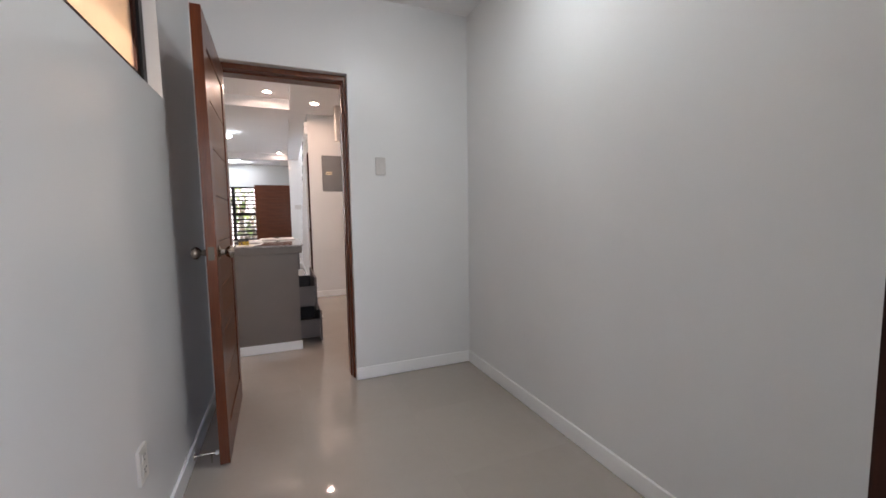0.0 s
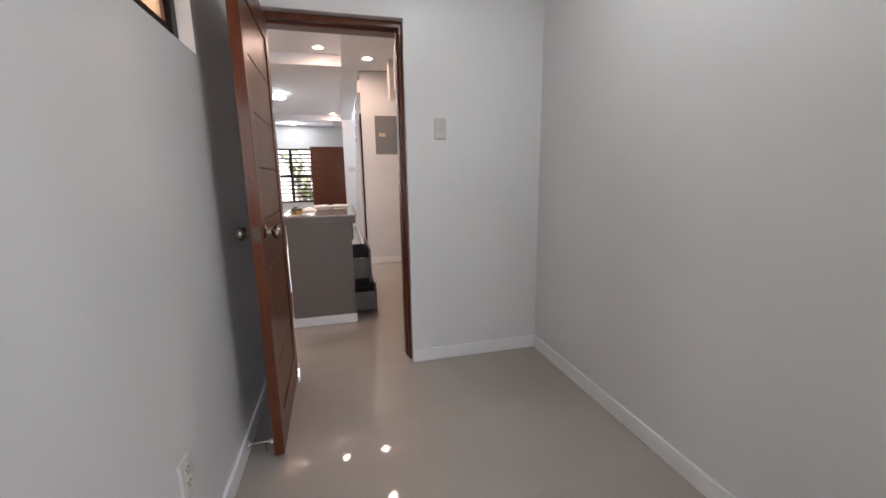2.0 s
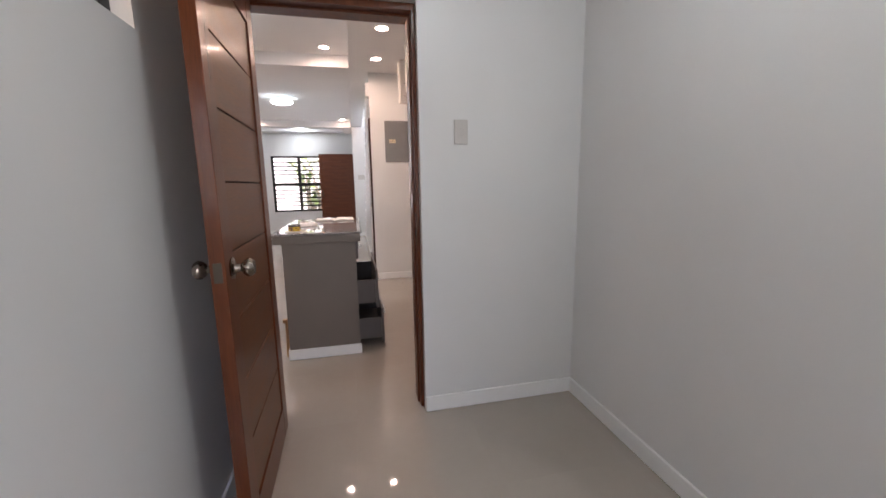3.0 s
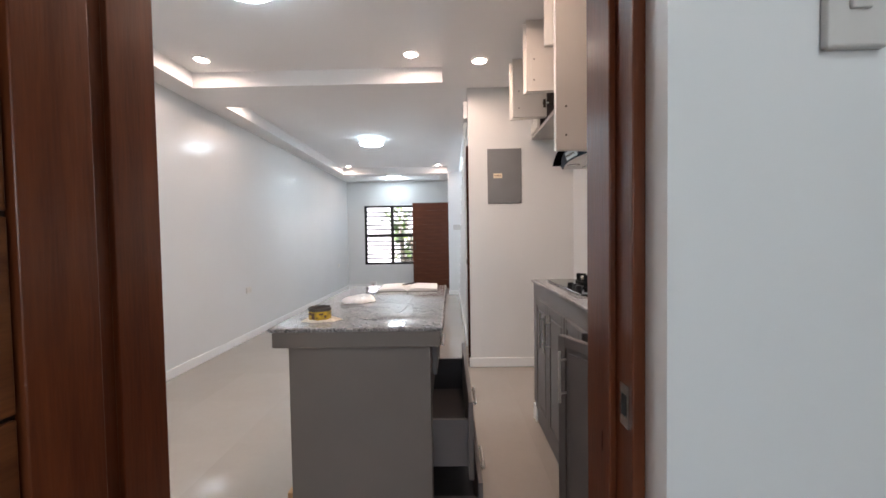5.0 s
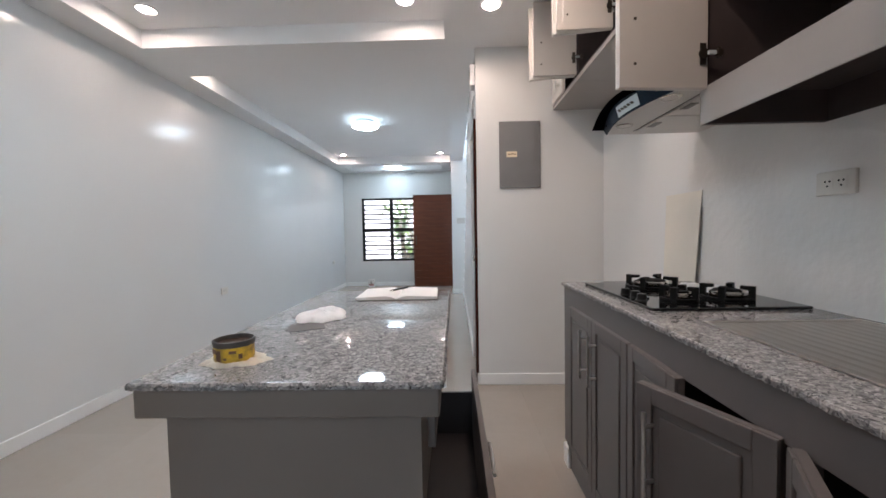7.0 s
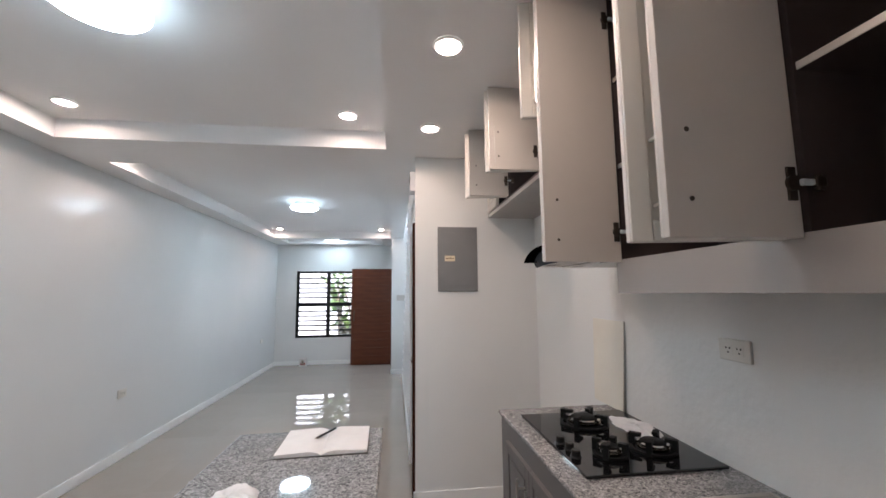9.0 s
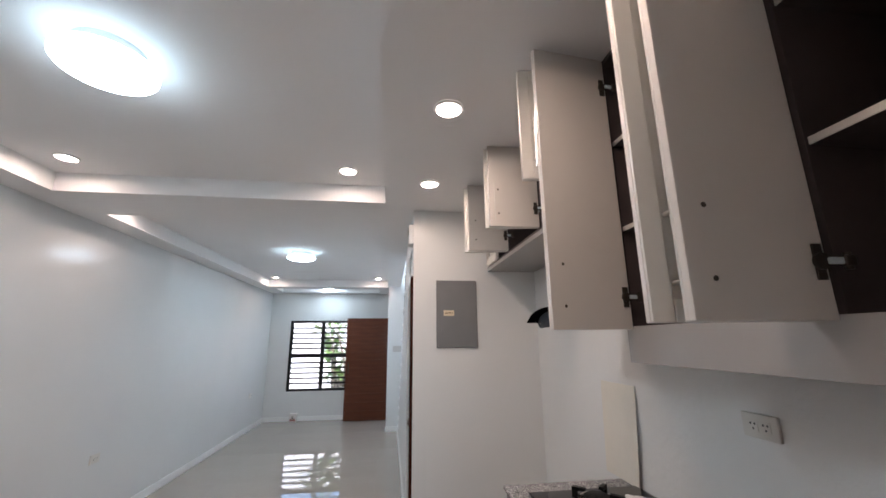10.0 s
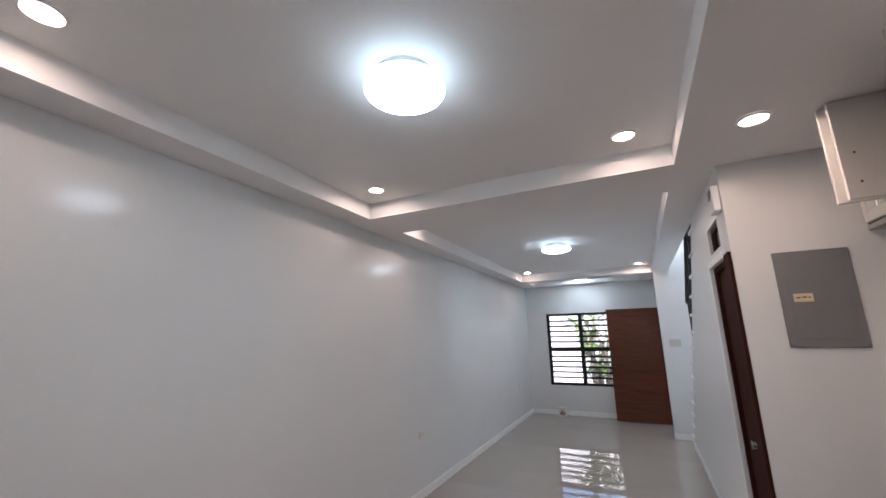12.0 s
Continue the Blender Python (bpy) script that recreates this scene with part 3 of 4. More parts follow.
# ---- ceiling lights ----
def downlight(x, y, z, bulb=M_BULB):
    d = thing("downlight", "round white recessed downlight, glowing warm", "downlight", Matrix.Translation((x, y, z)), group="recessed ceiling downlights")
    part("trim_ring", lathe([(0.054, -0.001), (0.066, -0.001), (0.068, -0.004), (0.064, -0.011), (0.057, -0.0115), (0.054, -0.001)], 28), M_WHITEP, d, local=True, smooth=50)
    part("diffuser", lathe([(0.027, -0.0045), (0.044, -0.005), (0.054, -0.003)], 24), M_BULBRIM, d, "glowing warm white diffuser", local=True)
    part("bulb", lathe([(0, -0.006), (0.020, -0.0056), (0.027, -0.0046)], 24), bulb, d, "bright lamp core", local=True)
for x, y in ((0.083, 5.283), (-1.656, 5.285), (0.083, 3.39), (-1.66, 3.39), (-1.68, 6.22), (0.09, 6.22), (-1.72, 10.12), (0.15, 10.12)):
    downlight(x, y, TRAY)
for y in (3.416, 4.271, 5.126):
    downlight(0.632, y, SOFFIT, M_BULBK)


def ceiling_lamp(x, y, z, dome):
    d = thing("ceiling_lamp", "round flush ceiling lamp with a glowing white disc", "ceiling lamp", Matrix.Translation((x, y, z)), group="round ceiling lamps")
    part("base", lathe([(0, -0.001), (0.128, -0.001), (0.130, -0.004), (0.126, -0.048), (0.10, -0.050)], 48), M_WHITEP, d, "white mounting plate", local=True, smooth=40)
    part("dome", lathe([(0.1735, -0.078), (0.168, -0.085), (0.147, -0.094), (0.11, -0.100), (0.06, -0.104), (0, -0.105)], 48), dome, d, "glowing white disc diffuser", local=True, smooth=60)
    part("upper_rim", lathe([(0.10, -0.050), (0.150, -0.050), (0.168, -0.054), (0.1745, -0.060)], 48), M_RIM, d, "dimmer glowing back of the diffuser", local=True, smooth=60)
    part("side_band", lathe([(0.1745, -0.060), (0.1750, -0.069), (0.1735, -0.078)], 48), M_BAND, d, "glowing side of the diffuser", local=True, smooth=60)
ceiling_lamp(-0.752, 4.254, TRAY, M_LAMP)
ceiling_lamp(-0.793, 7.95, TRAY, M_LAMP)
ceiling_lamp(-0.90, 10.97, TRAY, M_FARLAMP)
# Small room's lamp is unseen, added and placed to fit its walls' brightness.
ceiling_lamp(0.95, 1.28, 2.61, M_ROOMLAMP)

# ---- switches, sockets, panel ----
def plate(name, label, category, m, w, h, kind):
    """A wall plate in the xz plane facing -y; its middle at the origin of m."""
    ob = thing(name, label, category, m)
    part("cover", box(-w / 2, w / 2, -0.011, 0, -h / 2, h / 2, 0.003), M_PLASTIC if kind == "socket" else M_SWITCH, ob, local=True)
    if kind == "switch":
        part("rocker", box(-0.012, 0.012, -0.015, -0.010, -0.018, 0.018, 0.002), M_SWITCH, ob, local=True)
    else:
        n = 2 if w > h or h > 0.09 else 1
        for k in range(n):
            o = (k - (n - 1) / 2) * 0.042
            cx, cz = (o, 0) if w > h else (0, o)
            s = part("insert", box(cx - 0.016, cx + 0.016, -0.0125, -0.010, cz - 0.016, cz + 0.016), M_PLASTIC, ob, local=True)
            for hx, hz in ((-0.007, 0.006), (0.007, 0.006), (0, -0.008)):
                part("hole", rod((cx + hx, -0.0131, cz + hz), (cx + hx, -0.0124, cz + hz), 0.0032, 10), M_HOLE, s, local=True)
    return ob
plate("light_switch", "white rocker light switch beside the door", "switch", pose(0.855, DOORW, 1.50), 0.070, 0.120, "switch")
plate("light_switch", "white switch plate on the stair wall", "switch", pose(0.53, 10.26, 1.43), 0.16, 0.11, "switch")
plate("power_socket", "white wall socket low on the wall", "socket", pose(-0.235, 1.31, 0.38, 0, 0, 90), 0.070, 0.115, "socket")
plate("power_socket", "ivory double socket above the counter", "socket", pose(RIGHT - 0.004, 3.882, 1.325, 0, 0, -90), 0.120, 0.072, "socket")
plate("power_socket", "white socket low on the long wall", "socket", pose(LEFT, 6.803, 0.608, 0, 0, 90), 0.115, 0.075, "socket")
plate("power_socket", "white socket on the long wall near the window", "socket", pose(LEFT, 10.66, 0.62, 0, 0, 90), 0.115, 0.075, "socket")

fuse = thing("breaker_panel", "flat grey metal breaker panel on the wall", "breaker panel", Matrix.Translation((0.895, PANELW, 1.53)))
part("cover", box(0.738, 1.052, PANELW - 0.012, PANELW, 1.530, 2.036, 0.003), M_PANEL, fuse)
part("door", box(0.775, 1.015, PANELW - 0.0145, PANELW - 0.0115, 1.575, 1.992, 0.001), M_PANEL, fuse)
lab = part("label_plate", box(0.792, 0.872, PANELW - 0.0165, PANELW - 0.0145, 1.765, 1.808), M_LABEL, fuse, "cream label plate")
for x0, x1, z0 in ((0.802, 0.822, 1.78), (0.828, 0.846, 1.782), (0.852, 0.862, 1.78)):
    part("mark", box(x0, x1, PANELW - 0.0169, PANELW - 0.0165, z0 + 0.003, z0 + 0.010), M_INK, lab)
for x, z in ((0.752, 2.02), (1.038, 2.02), (0.752, 1.546), (1.038, 1.546)):
    part("screw", rod((x, PANELW - 0.0135, z), (x, PANELW - 0.011, z), 0.004), M_CHROME, fuse)

# ---- wall cabinets ----
CF = 1.152                                   # carcass front
def door_under(cab, y, z0, w, h, swing, far, handle_z, front=M_CREAM, back=M_DOORIN, face=CF):
    """Hang a moulded door on a cabinet. Closed, the far-hung door runs to -y and the near-hung one to +y."""
    base = WORLD[cab]
    # closed: local +x along -y (far) or +y (near); front towards -x
    yaw = -90 - swing if far else 90 + swing
    m = Matrix.Translation((face - 0.004, y, z0)) @ pose(0, 0, 0, 0, 0, yaw)
    if not far:
        m = m @ Matrix.Diagonal((1, -1, 1, 1))
    t = 0.018
    inv = base.inverted() @ m

    def put(name, bm, mat, parent, label=""):
        bmesh.ops.transform(bm, matrix=inv, verts=bm.verts)
        return part(name, bm, mat, parent, label, local=True)
    d = put("door", box(0.002, w, 0, t, 0, h, 0.002), back, cab)
    b = 0.042
    for x0, x1, z0_, z1_ in ((0.0025, b, 0.0005, h - 0.0005), (w - b, w - 0.0005, 0.0005, h - 0.0005), (b, w - b, 0.0005, b), (b, w - b, h - b, h - 0.0005)):
        put("stile", box(x0, x1, -0.007, -0.0002, z0_, z1_, 0.0025), front, d)
    put("raised_panel", box(b + 0.018, w - b - 0.018, -0.0055, -0.0002, b + 0.018, h - b - 0.018, 0.004), front, d)
    put("field", box(b, w - b, -0.0012, -0.0002, b, h - b), front, d)
    hx = w - 0.048
    put("handle", rod((hx, -0.038, handle_z), (hx, -0.038, handle_z + 0.20), 0.0052, bm=rod((hx, -0.007, handle_z + 0.035), (hx, -0.038, handle_z + 0.035), 0.0045, bm=rod((hx, -0.007, handle_z + 0.165), (hx, -0.038, handle_z + 0.165), 0.0045))), M_STEEL, d, "brushed steel bar handle")
    for z in (handle_z + 0.035, handle_z + 0.165):
        put("screw_hole", rod((hx, t - 0.001, z), (hx, t + 0.0006, z), 0.005), M_HINGE, d)
    if swing > 10:
        for z in (0.10, h - 0.12):
            bm = box(0.010, 0.028, t, t + 0.004, z - 0.032, z + 0.032, 0.001)
            rod((0.019, t + 0.003, z), (0.019, t + 0.009, z), 0.015, 14, bm)
            put("hinge", bm, M_HINGE, d, "dark metal cup hinge")
            put("hinge_arm", box(-0.014, 0.012, t + 0.009, t + 0.017, z - 0.006, z + 0.006, 0.002), M_SILVER, d, "bright hinge arm")
            put("hinge_mount", box(-0.034, -0.012, t + 0.006, t + 0.020, z - 0.010, z + 0.010, 0.003, rod((-0.024, t + 0.013, z - 0.015), (-0.024, t + 0.013, z + 0.015), 0.006, 10)), M_HINGE, d, "dark hinge mount")
    return d


def wall_cabinet(y0, y1, z0, z1, shelves, label, floor_z=None):
    """A carcass against the wall, open at the front, y0 near and y1 far."""
    cab = thing("wall_cabinet", label, "cabinet", Matrix.Translation(((CF + RIGHT) / 2, (y0 + y1) / 2, z0)), group="wall cabinets above the counter")
    b = RIGHT - 0.005
    for ya, yb in ((y0 + 0.0005, y0 + 0.016), (y1 - 0.016, y1 - 0.0005)):
        part("side", box(CF + 0.002, b, ya, yb, z0, z1), M_CARC, cab)
    part("back", box(b - 0.006, b, y0 + 0.016, y1 - 0.016, z0, z1), M_CARC, cab)
    part("bottom", box(CF + 0.003, b - 0.006, y0 + 0.016, y1 - 0.016, (floor_z or z0) - 0.0, (floor_z or z0) + 0.016), M_CARC, cab)
    part("top", box(CF + 0.003, b - 0.006, y0 + 0.016, y1 - 0.016, z1 - 0.016, z1), M_CARC, cab)
    for z in shelves:
        s = part("shelf", box(CF + 0.012, b - 0.006, y0 + 0.016, y1 - 0.016, z - 0.007, z + 0.007), M_CARC, cab)
        part("shelf_edge", box(CF + 0.009, CF + 0.012, y0 + 0.016, y1 - 0.016, z - 0.0075, z + 0.0075), M_EDGE, s, "pale edge band")
    return cab


TOP = SOFFIT - 0.003
U = (5.684, 5.12, 4.56, 3.925, 3.33, 2.748)
LABEL = "greige kitchen wall cabinet with dark inside, doors hanging open"
for k in range(5):
    y1, y0 = U[k], U[k + 1]
    tall = k >= 3
    zb = 1.516 if tall else 2.113
    near, half = min((y1 - y0) / 2 - 0.002, 0.297), min((y1 - y0) / 2 - 0.004, 0.264 if tall else 0.262)
    cab = wall_cabinet(y0, y1, zb if tall else zb + 0.026, TOP, (1.947, 2.259) if tall else (), LABEL if k else "greige kitchen wall cabinet, one door shut", 1.610 if tall else None)
    dz, dh = (1.617, 0.975) if tall else (2.150, 0.446)
    hz = 0.035
    if k == 0:
        door_under(cab, y1 - 0.004, dz, half, dh, 0, True, hz)
    else:
        shift, swing, wide = {2: (0.030, 92, half), 3: (-0.013, 84.4, 0.277)}.get(k, (0.008, 92, half))
        door_under(cab, y1 + shift, dz, wide, dh, swing, True, hz)
    door_under(cab, y0 + 0.022, dz, near, dh, 80, False, hz)
    if k == 3:
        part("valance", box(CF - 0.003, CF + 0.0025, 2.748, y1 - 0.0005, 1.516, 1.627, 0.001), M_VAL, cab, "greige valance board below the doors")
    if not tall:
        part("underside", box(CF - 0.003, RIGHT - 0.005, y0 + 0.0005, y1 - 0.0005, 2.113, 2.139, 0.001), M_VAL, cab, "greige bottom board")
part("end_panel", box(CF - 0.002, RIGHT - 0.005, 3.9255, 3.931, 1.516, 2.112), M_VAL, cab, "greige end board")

# ---- range hood ----
hood = thing("range_hood", "slim range hood with a curved black glass visor", "range hood", Matrix.Translation((1.25, 4.24, 1.64)))
HY0, HY1 = 3.945, 4.535
def hood_front(y, bow):
    """Plan of the hood's front: it bulges away from the wall in the middle."""
    return 1.100 - bow * math.sin(math.pi * min(1, max(0, (y - HY0) / (HY1 - HY0))))
front = [(hood_front(HY0 + (HY1 - HY0) * k / 20, 0.048), HY0 + (HY1 - HY0) * k / 20) for k in range(21)]
hull = [(RIGHT - 0.006, HY0)] + front + [(RIGHT - 0.006, HY1)]
part("body", prism(hull, 2, 1.642, 1.700), M_HOODBODY, hood, "pale enamel body")
part("upper_body", prism([(1.16, 1.701), (RIGHT - 0.006, 1.701), (RIGHT - 0.006, 1.79), (1.32, 1.79)], 1, HY0 + 0.02, HY1 - 0.02), M_HOODBODY, hood)
for y0, y1 in ((HY0 + 0.06, 4.235), (4.245, HY1 - 0.06)):
    f = part("filter", box(1.205, 1.485, y0, y1, 1.6365, 1.642, 0.002), M_HOODBODY, hood, "pale grease filter panel")
    part("filter_catch", box(1.215, 1.245, (y0 + y1) / 2 - 0.035, (y0 + y1) / 2 + 0.035, 1.6345, 1.6364, 0.001), M_HINGE, f)
part("filter_gap", box(1.198, 1.204, HY0 + 0.05, HY1 - 0.05, 1.6405, 1.6418), M_HINGE, hood)
for y in (4.04, 4.386):
    ring = part("lamp_ring", lathe([(0.026, -0.003), (0.034, -0.003), (0.036, 0.0)], 24, Matrix.Translation((1.118, y, 1.642))), M_CHROME, hood)
    part("lamp_lens", lathe([(0, -0.0025), (0.026, -0.0025)], 20, Matrix.Translation((1.118, y, 1.642))), M_PLASTIC, ring)


def curved_front(y0, y1, lo, hi, proud, thick, n=24):
    """A panel that follows the hood's bowed front; lo and hi are heights as functions of y."""
    bm = bmesh.new()
    rows = []
    for i in range(n + 1):
        y = y0 + (y1 - y0) * i / n
        x = hood_front(y, 0.048) - proud
        tilt = 0.012
        rows.append([bm.verts.new(p) for p in ((x, y, lo(y)), (x - tilt, y, hi(y)), (x - tilt + thick, y, hi(y)), (x + thick, y, lo(y)))])
    for a, b in zip(rows, rows[1:]):
        for k in range(4):
            bm.faces.new((a[k], a[(k + 1) % 4], b[(k + 1) % 4], b[k]))
    bm.faces.new(rows[0]), bm.faces.new(rows[-1])
    return bm


def arch(y):
    return math.sin(math.pi * min(1, max(0, (y - HY0) / (HY1 - HY0)))) ** 0.6
strip = part("control_panel", curved_front(HY0 + 0.002, HY1 - 0.002, lambda y: 1.6395, lambda y: 1.655 + 0.048 * arch(y), 0.002, 0.004), M_FILM, hood, "curved black control panel with a blue film sheen")
part("display", curved_front(4.125, 4.285, lambda y: 1.647, lambda y: 1.688, 0.0042, 0.0014), M_SILVER, strip, "pale control display")
for k in range(5):
    part("button", curved_front(4.150 + k * 0.024, 4.166 + k * 0.024, lambda y: 1.660, lambda y: 1.669, 0.0062, 0.0016, 2), M_HINGE, strip, "small dark button")
for y in (4.03, 4.47):
    part("panel_screw", rod((hood_front(y, 0.048) - 0.012, y, 1.664), (hood_front(y, 0.048) - 0.004, y, 1.664), 0.005), M_CHROME, strip, "bright screw cap")


def canopy():
    """A sheet of dark glass on top, arched across its width so that its ends droop."""
    bm = bmesh.new()
    ny, nx = 24, 8
    def at(i, j, dz):
        y = HY0 - 0.012 + (HY1 - HY0 + 0.024) * i / ny
        front_x = hood_front(y, 0.030) - 0.062
        return (front_x + (1.20 - front_x) * j / nx, y, 1.664 + 0.046 * arch(y) + dz)
    top = [[bm.verts.new(at(i, j, 0.004)) for j in range(nx + 1)] for i in range(ny + 1)]
    low = [[bm.verts.new(at(i, j, 0.0)) for j in range(nx + 1)] for i in range(ny + 1)]
    for i in range(ny):
        for j in range(nx):
            bm.faces.new((top[i][j], top[i + 1][j], top[i + 1][j + 1], top[i][j + 1]))
            bm.faces.new((low[i][j], low[i][j + 1], low[i + 1][j + 1], low[i + 1][j]))
        for j in (0, nx):
            bm.faces.new((top[i][j], low[i][j], low[i + 1][j], top[i + 1][j]))
    for i in (0, ny):
        for j in range(nx):
            bm.faces.new((top[i][j], top[i][j + 1], low[i][j + 1], low[i][j]))
    return bm
part("visor", canopy(), M_VISOR, hood, "curved dark glass visor", smooth=50)
part("duct_cover", box(1.36, RIGHT - 0.006, 4.12, 4.36, 1.78, 2.112), M_SINK, hood)

# ---- counter with base cabinets ----
BX = 0.948
counter = thing("worktop", "speckled grey granite kitchen worktop", "worktop", Matrix.Translation((1.23, 3.7, 0.917)))
part("slab", box(0.933, RIGHT - 0.005, 2.748, 4.678, 0.917, 0.935, 0.001), M_GRANITE, counter)
Y = (4.55, 3.92, 3.335, 2.75)
for k in range(3):
    y1, y0 = Y[k], Y[k + 1]
    cab = thing("base_cabinet", ("grey shaker base cabinet, doors shut", "grey shaker base cabinet, doors ajar", "grey shaker base cabinet, door open on a dark inside")[k], "cabinet", Matrix.Translation((1.23, (y0 + y1) / 2, 0)), group="grey base cabinets")
    part("fascia", box(BX - 0.011, BX + 0.018, y0, y1 if k else 4.662, 0.826, 0.9165), M_GREY, cab)
    part("kick_board", box(BX, BX + 0.018, y0, y1 if k else 4.662, 0.002, 0.125), M_GREY, cab)
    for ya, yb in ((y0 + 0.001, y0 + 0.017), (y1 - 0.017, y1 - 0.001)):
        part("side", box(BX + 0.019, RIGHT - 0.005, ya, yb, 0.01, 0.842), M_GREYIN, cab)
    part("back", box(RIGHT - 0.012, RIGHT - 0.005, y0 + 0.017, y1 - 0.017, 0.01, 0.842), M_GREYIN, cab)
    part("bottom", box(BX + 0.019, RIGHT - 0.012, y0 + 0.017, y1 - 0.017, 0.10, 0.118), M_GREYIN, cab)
    w = (y1 - y0) / 2 - 0.003
    sw = ((0, 0), (3, 23.6), (30, 6))[k]
    door_under(cab, y1 - 0.002, 0.130, w, 0.705, sw[0], True, 0.455, M_GREY, M_GREY, BX - 0.016)
    door_under(cab, y0 + (0.002 if k != 1 else 0.016), 0.130, w, 0.705, sw[1], False, 0.455, M_GREY, M_GREY, BX - 0.016)
    if k == 0:
        part("end_stile", box(BX - 0.011, BX + 0.018, 4.551, 4.662, 0.125, 0.826), M_GREY, cab)
        part("end_panel", box(BX + 0.018, RIGHT - 0.005, 4.645, 4.662, 0.002, 0.9165), M_GREY, cab)
        part("base_block", box(BX - 0.014, 1.06, 4.662, 4.676, 0.001, 0.10, 0.004, box(BX - 0.014, BX - 0.0005, 4.60, 4.662, 0.001, 0.10, 0.004)), M_TRIM, cab, "short white baseboard return")

# ---- hob ----
hob = thing("gas_hob", "black glass gas hob with three cast iron burners", "hob", Matrix.Translation((1.25, 4.24, 0.936)))
part("glass_top", box(1.003, 1.502, 3.925, 4.552, 0.936, 0.946, 0.003), M_HOB, hob)
def burner(x, y, r, legs):
    b = part("burner", lathe([(r * 1.25, 0), (r * 1.25, 0.006), (r, 0.010), (r * 0.98, 0.029), (r * 0.85, 0.034), (0, 0.035)], 28, Matrix.Translation((x, y, 0.946))), M_IRON, hob, smooth=40)
    part("burner_ring", lathe([(r * 0.98, 0.008), (r * 1.16, 0.009), (r * 1.18, 0.016), (r * 1.08, 0.0175), (r * 1.08, 0.019), (r * 1.16, 0.020), (r * 1.16, 0.027), (r * 0.96, 0.029)], 28, Matrix.Translation((x, y, 0.946))), M_CHROME, b, "polished burner ring", smooth=40)
    g = bmesh.new()
    R = r * 1.75
    for k in range(legs):
        a0 = 2 * math.pi * (k + 0.5) / legs
        m = Matrix.Translation((x, y, 0.946)) @ Matrix.Rotation(a0, 4, "Z")
        piece = prism([(r * 1.3, 0.0), (R, 0.0), (R, 0.049), (r * 0.85, 0.049), (r * 0.85, 0.038), (R - 0.018, 0.035), (R - 0.018, 0.012), (r * 1.3, 0.010)], 1, -0.010, 0.010)
        bmesh.ops.transform(piece, matrix=m, verts=piece.verts)
        me = bpy.data.meshes.new("leg_cut")
        piece.to_mesh(me)
        piece.free()
        g.from_mesh(me)
        bpy.data.meshes.remove(me)
    lathe([(R - 0.012, 0.002), (R, 0.002), (R, 0.010), (R - 0.012, 0.010), (R - 0.012, 0.002)], 28, Matrix.Translation((x, y, 0.946)), g)
    part("pan_support", g, M_IRON, hob, "black pan support")
burner(1.232, 4.385, 0.058, 4)
burner(1.165, 4.065, 0.034, 4)
burner(1.345, 4.085, 0.046, 4)
for x, y in ((1.040, 4.20), (1.048, 4.135), (1.040, 4.07)):
    part("knob", lathe([(0, 0.024), (0.013, 0.024), (0.016, 0.021), (0.017, 0.004), (0.021, 0)], 20, Matrix.Translation((x, y, 0.946))), M_BLACK, hob, smooth=40)

# ---- sink drainboard ----
sink = thing("sink", "stainless steel sink with a ribbed drainboard", "sink", Matrix.Translation((1.27, 3.3, 0.936)))
def drainboard():
    bm = bmesh.new()
    x0, x1, y0, y1 = 1.075, 1.475, 3.30, 3.755
    n = 150
    rows = []
    for y in (y0, y0 + 0.03, y1 - 0.05, y1 - 0.001):
        flat = y in (y0, y1 - 0.001)
        rows.append([bm.verts.new((x0 + (x1 - x0) * k / n, y, 0.9385 + (0 if flat else 0.0021 * max(0, math.sin(2 * math.pi * k / n * 12))))) for k in range(n + 1)])
    for a, b in zip(rows, rows[1:]):
        for k in range(n):
            bm.faces.new((a[k], a[k + 1], b[k + 1], b[k]))
    return bm
part("drainboard", drainboard(), M_SINK, sink, smooth=60)
for x0, x1, y0, y1 in ((1.063, 1.075, 2.82, 3.775), (1.475, 1.490, 2.82, 3.775), (1.075, 1.475, 3.755, 3.775), (1.075, 1.475, 2.82, 2.85)):
    part("rim", box(x0, x1, y0, y1, 0.9355, 0.9405, 0.002), M_SINK, sink)
part("bowl", cells([1.075, 1.11, 1.44, 1.475], [2.85, 2.88, 3.26, 3.30], [0.9356, 0.9366, 0.941], lambda x, y, z: z < 0.9366 or not (inside(x, 1.11, 1.44) and inside(y, 2.88, 3.26))), M_SINK, sink)

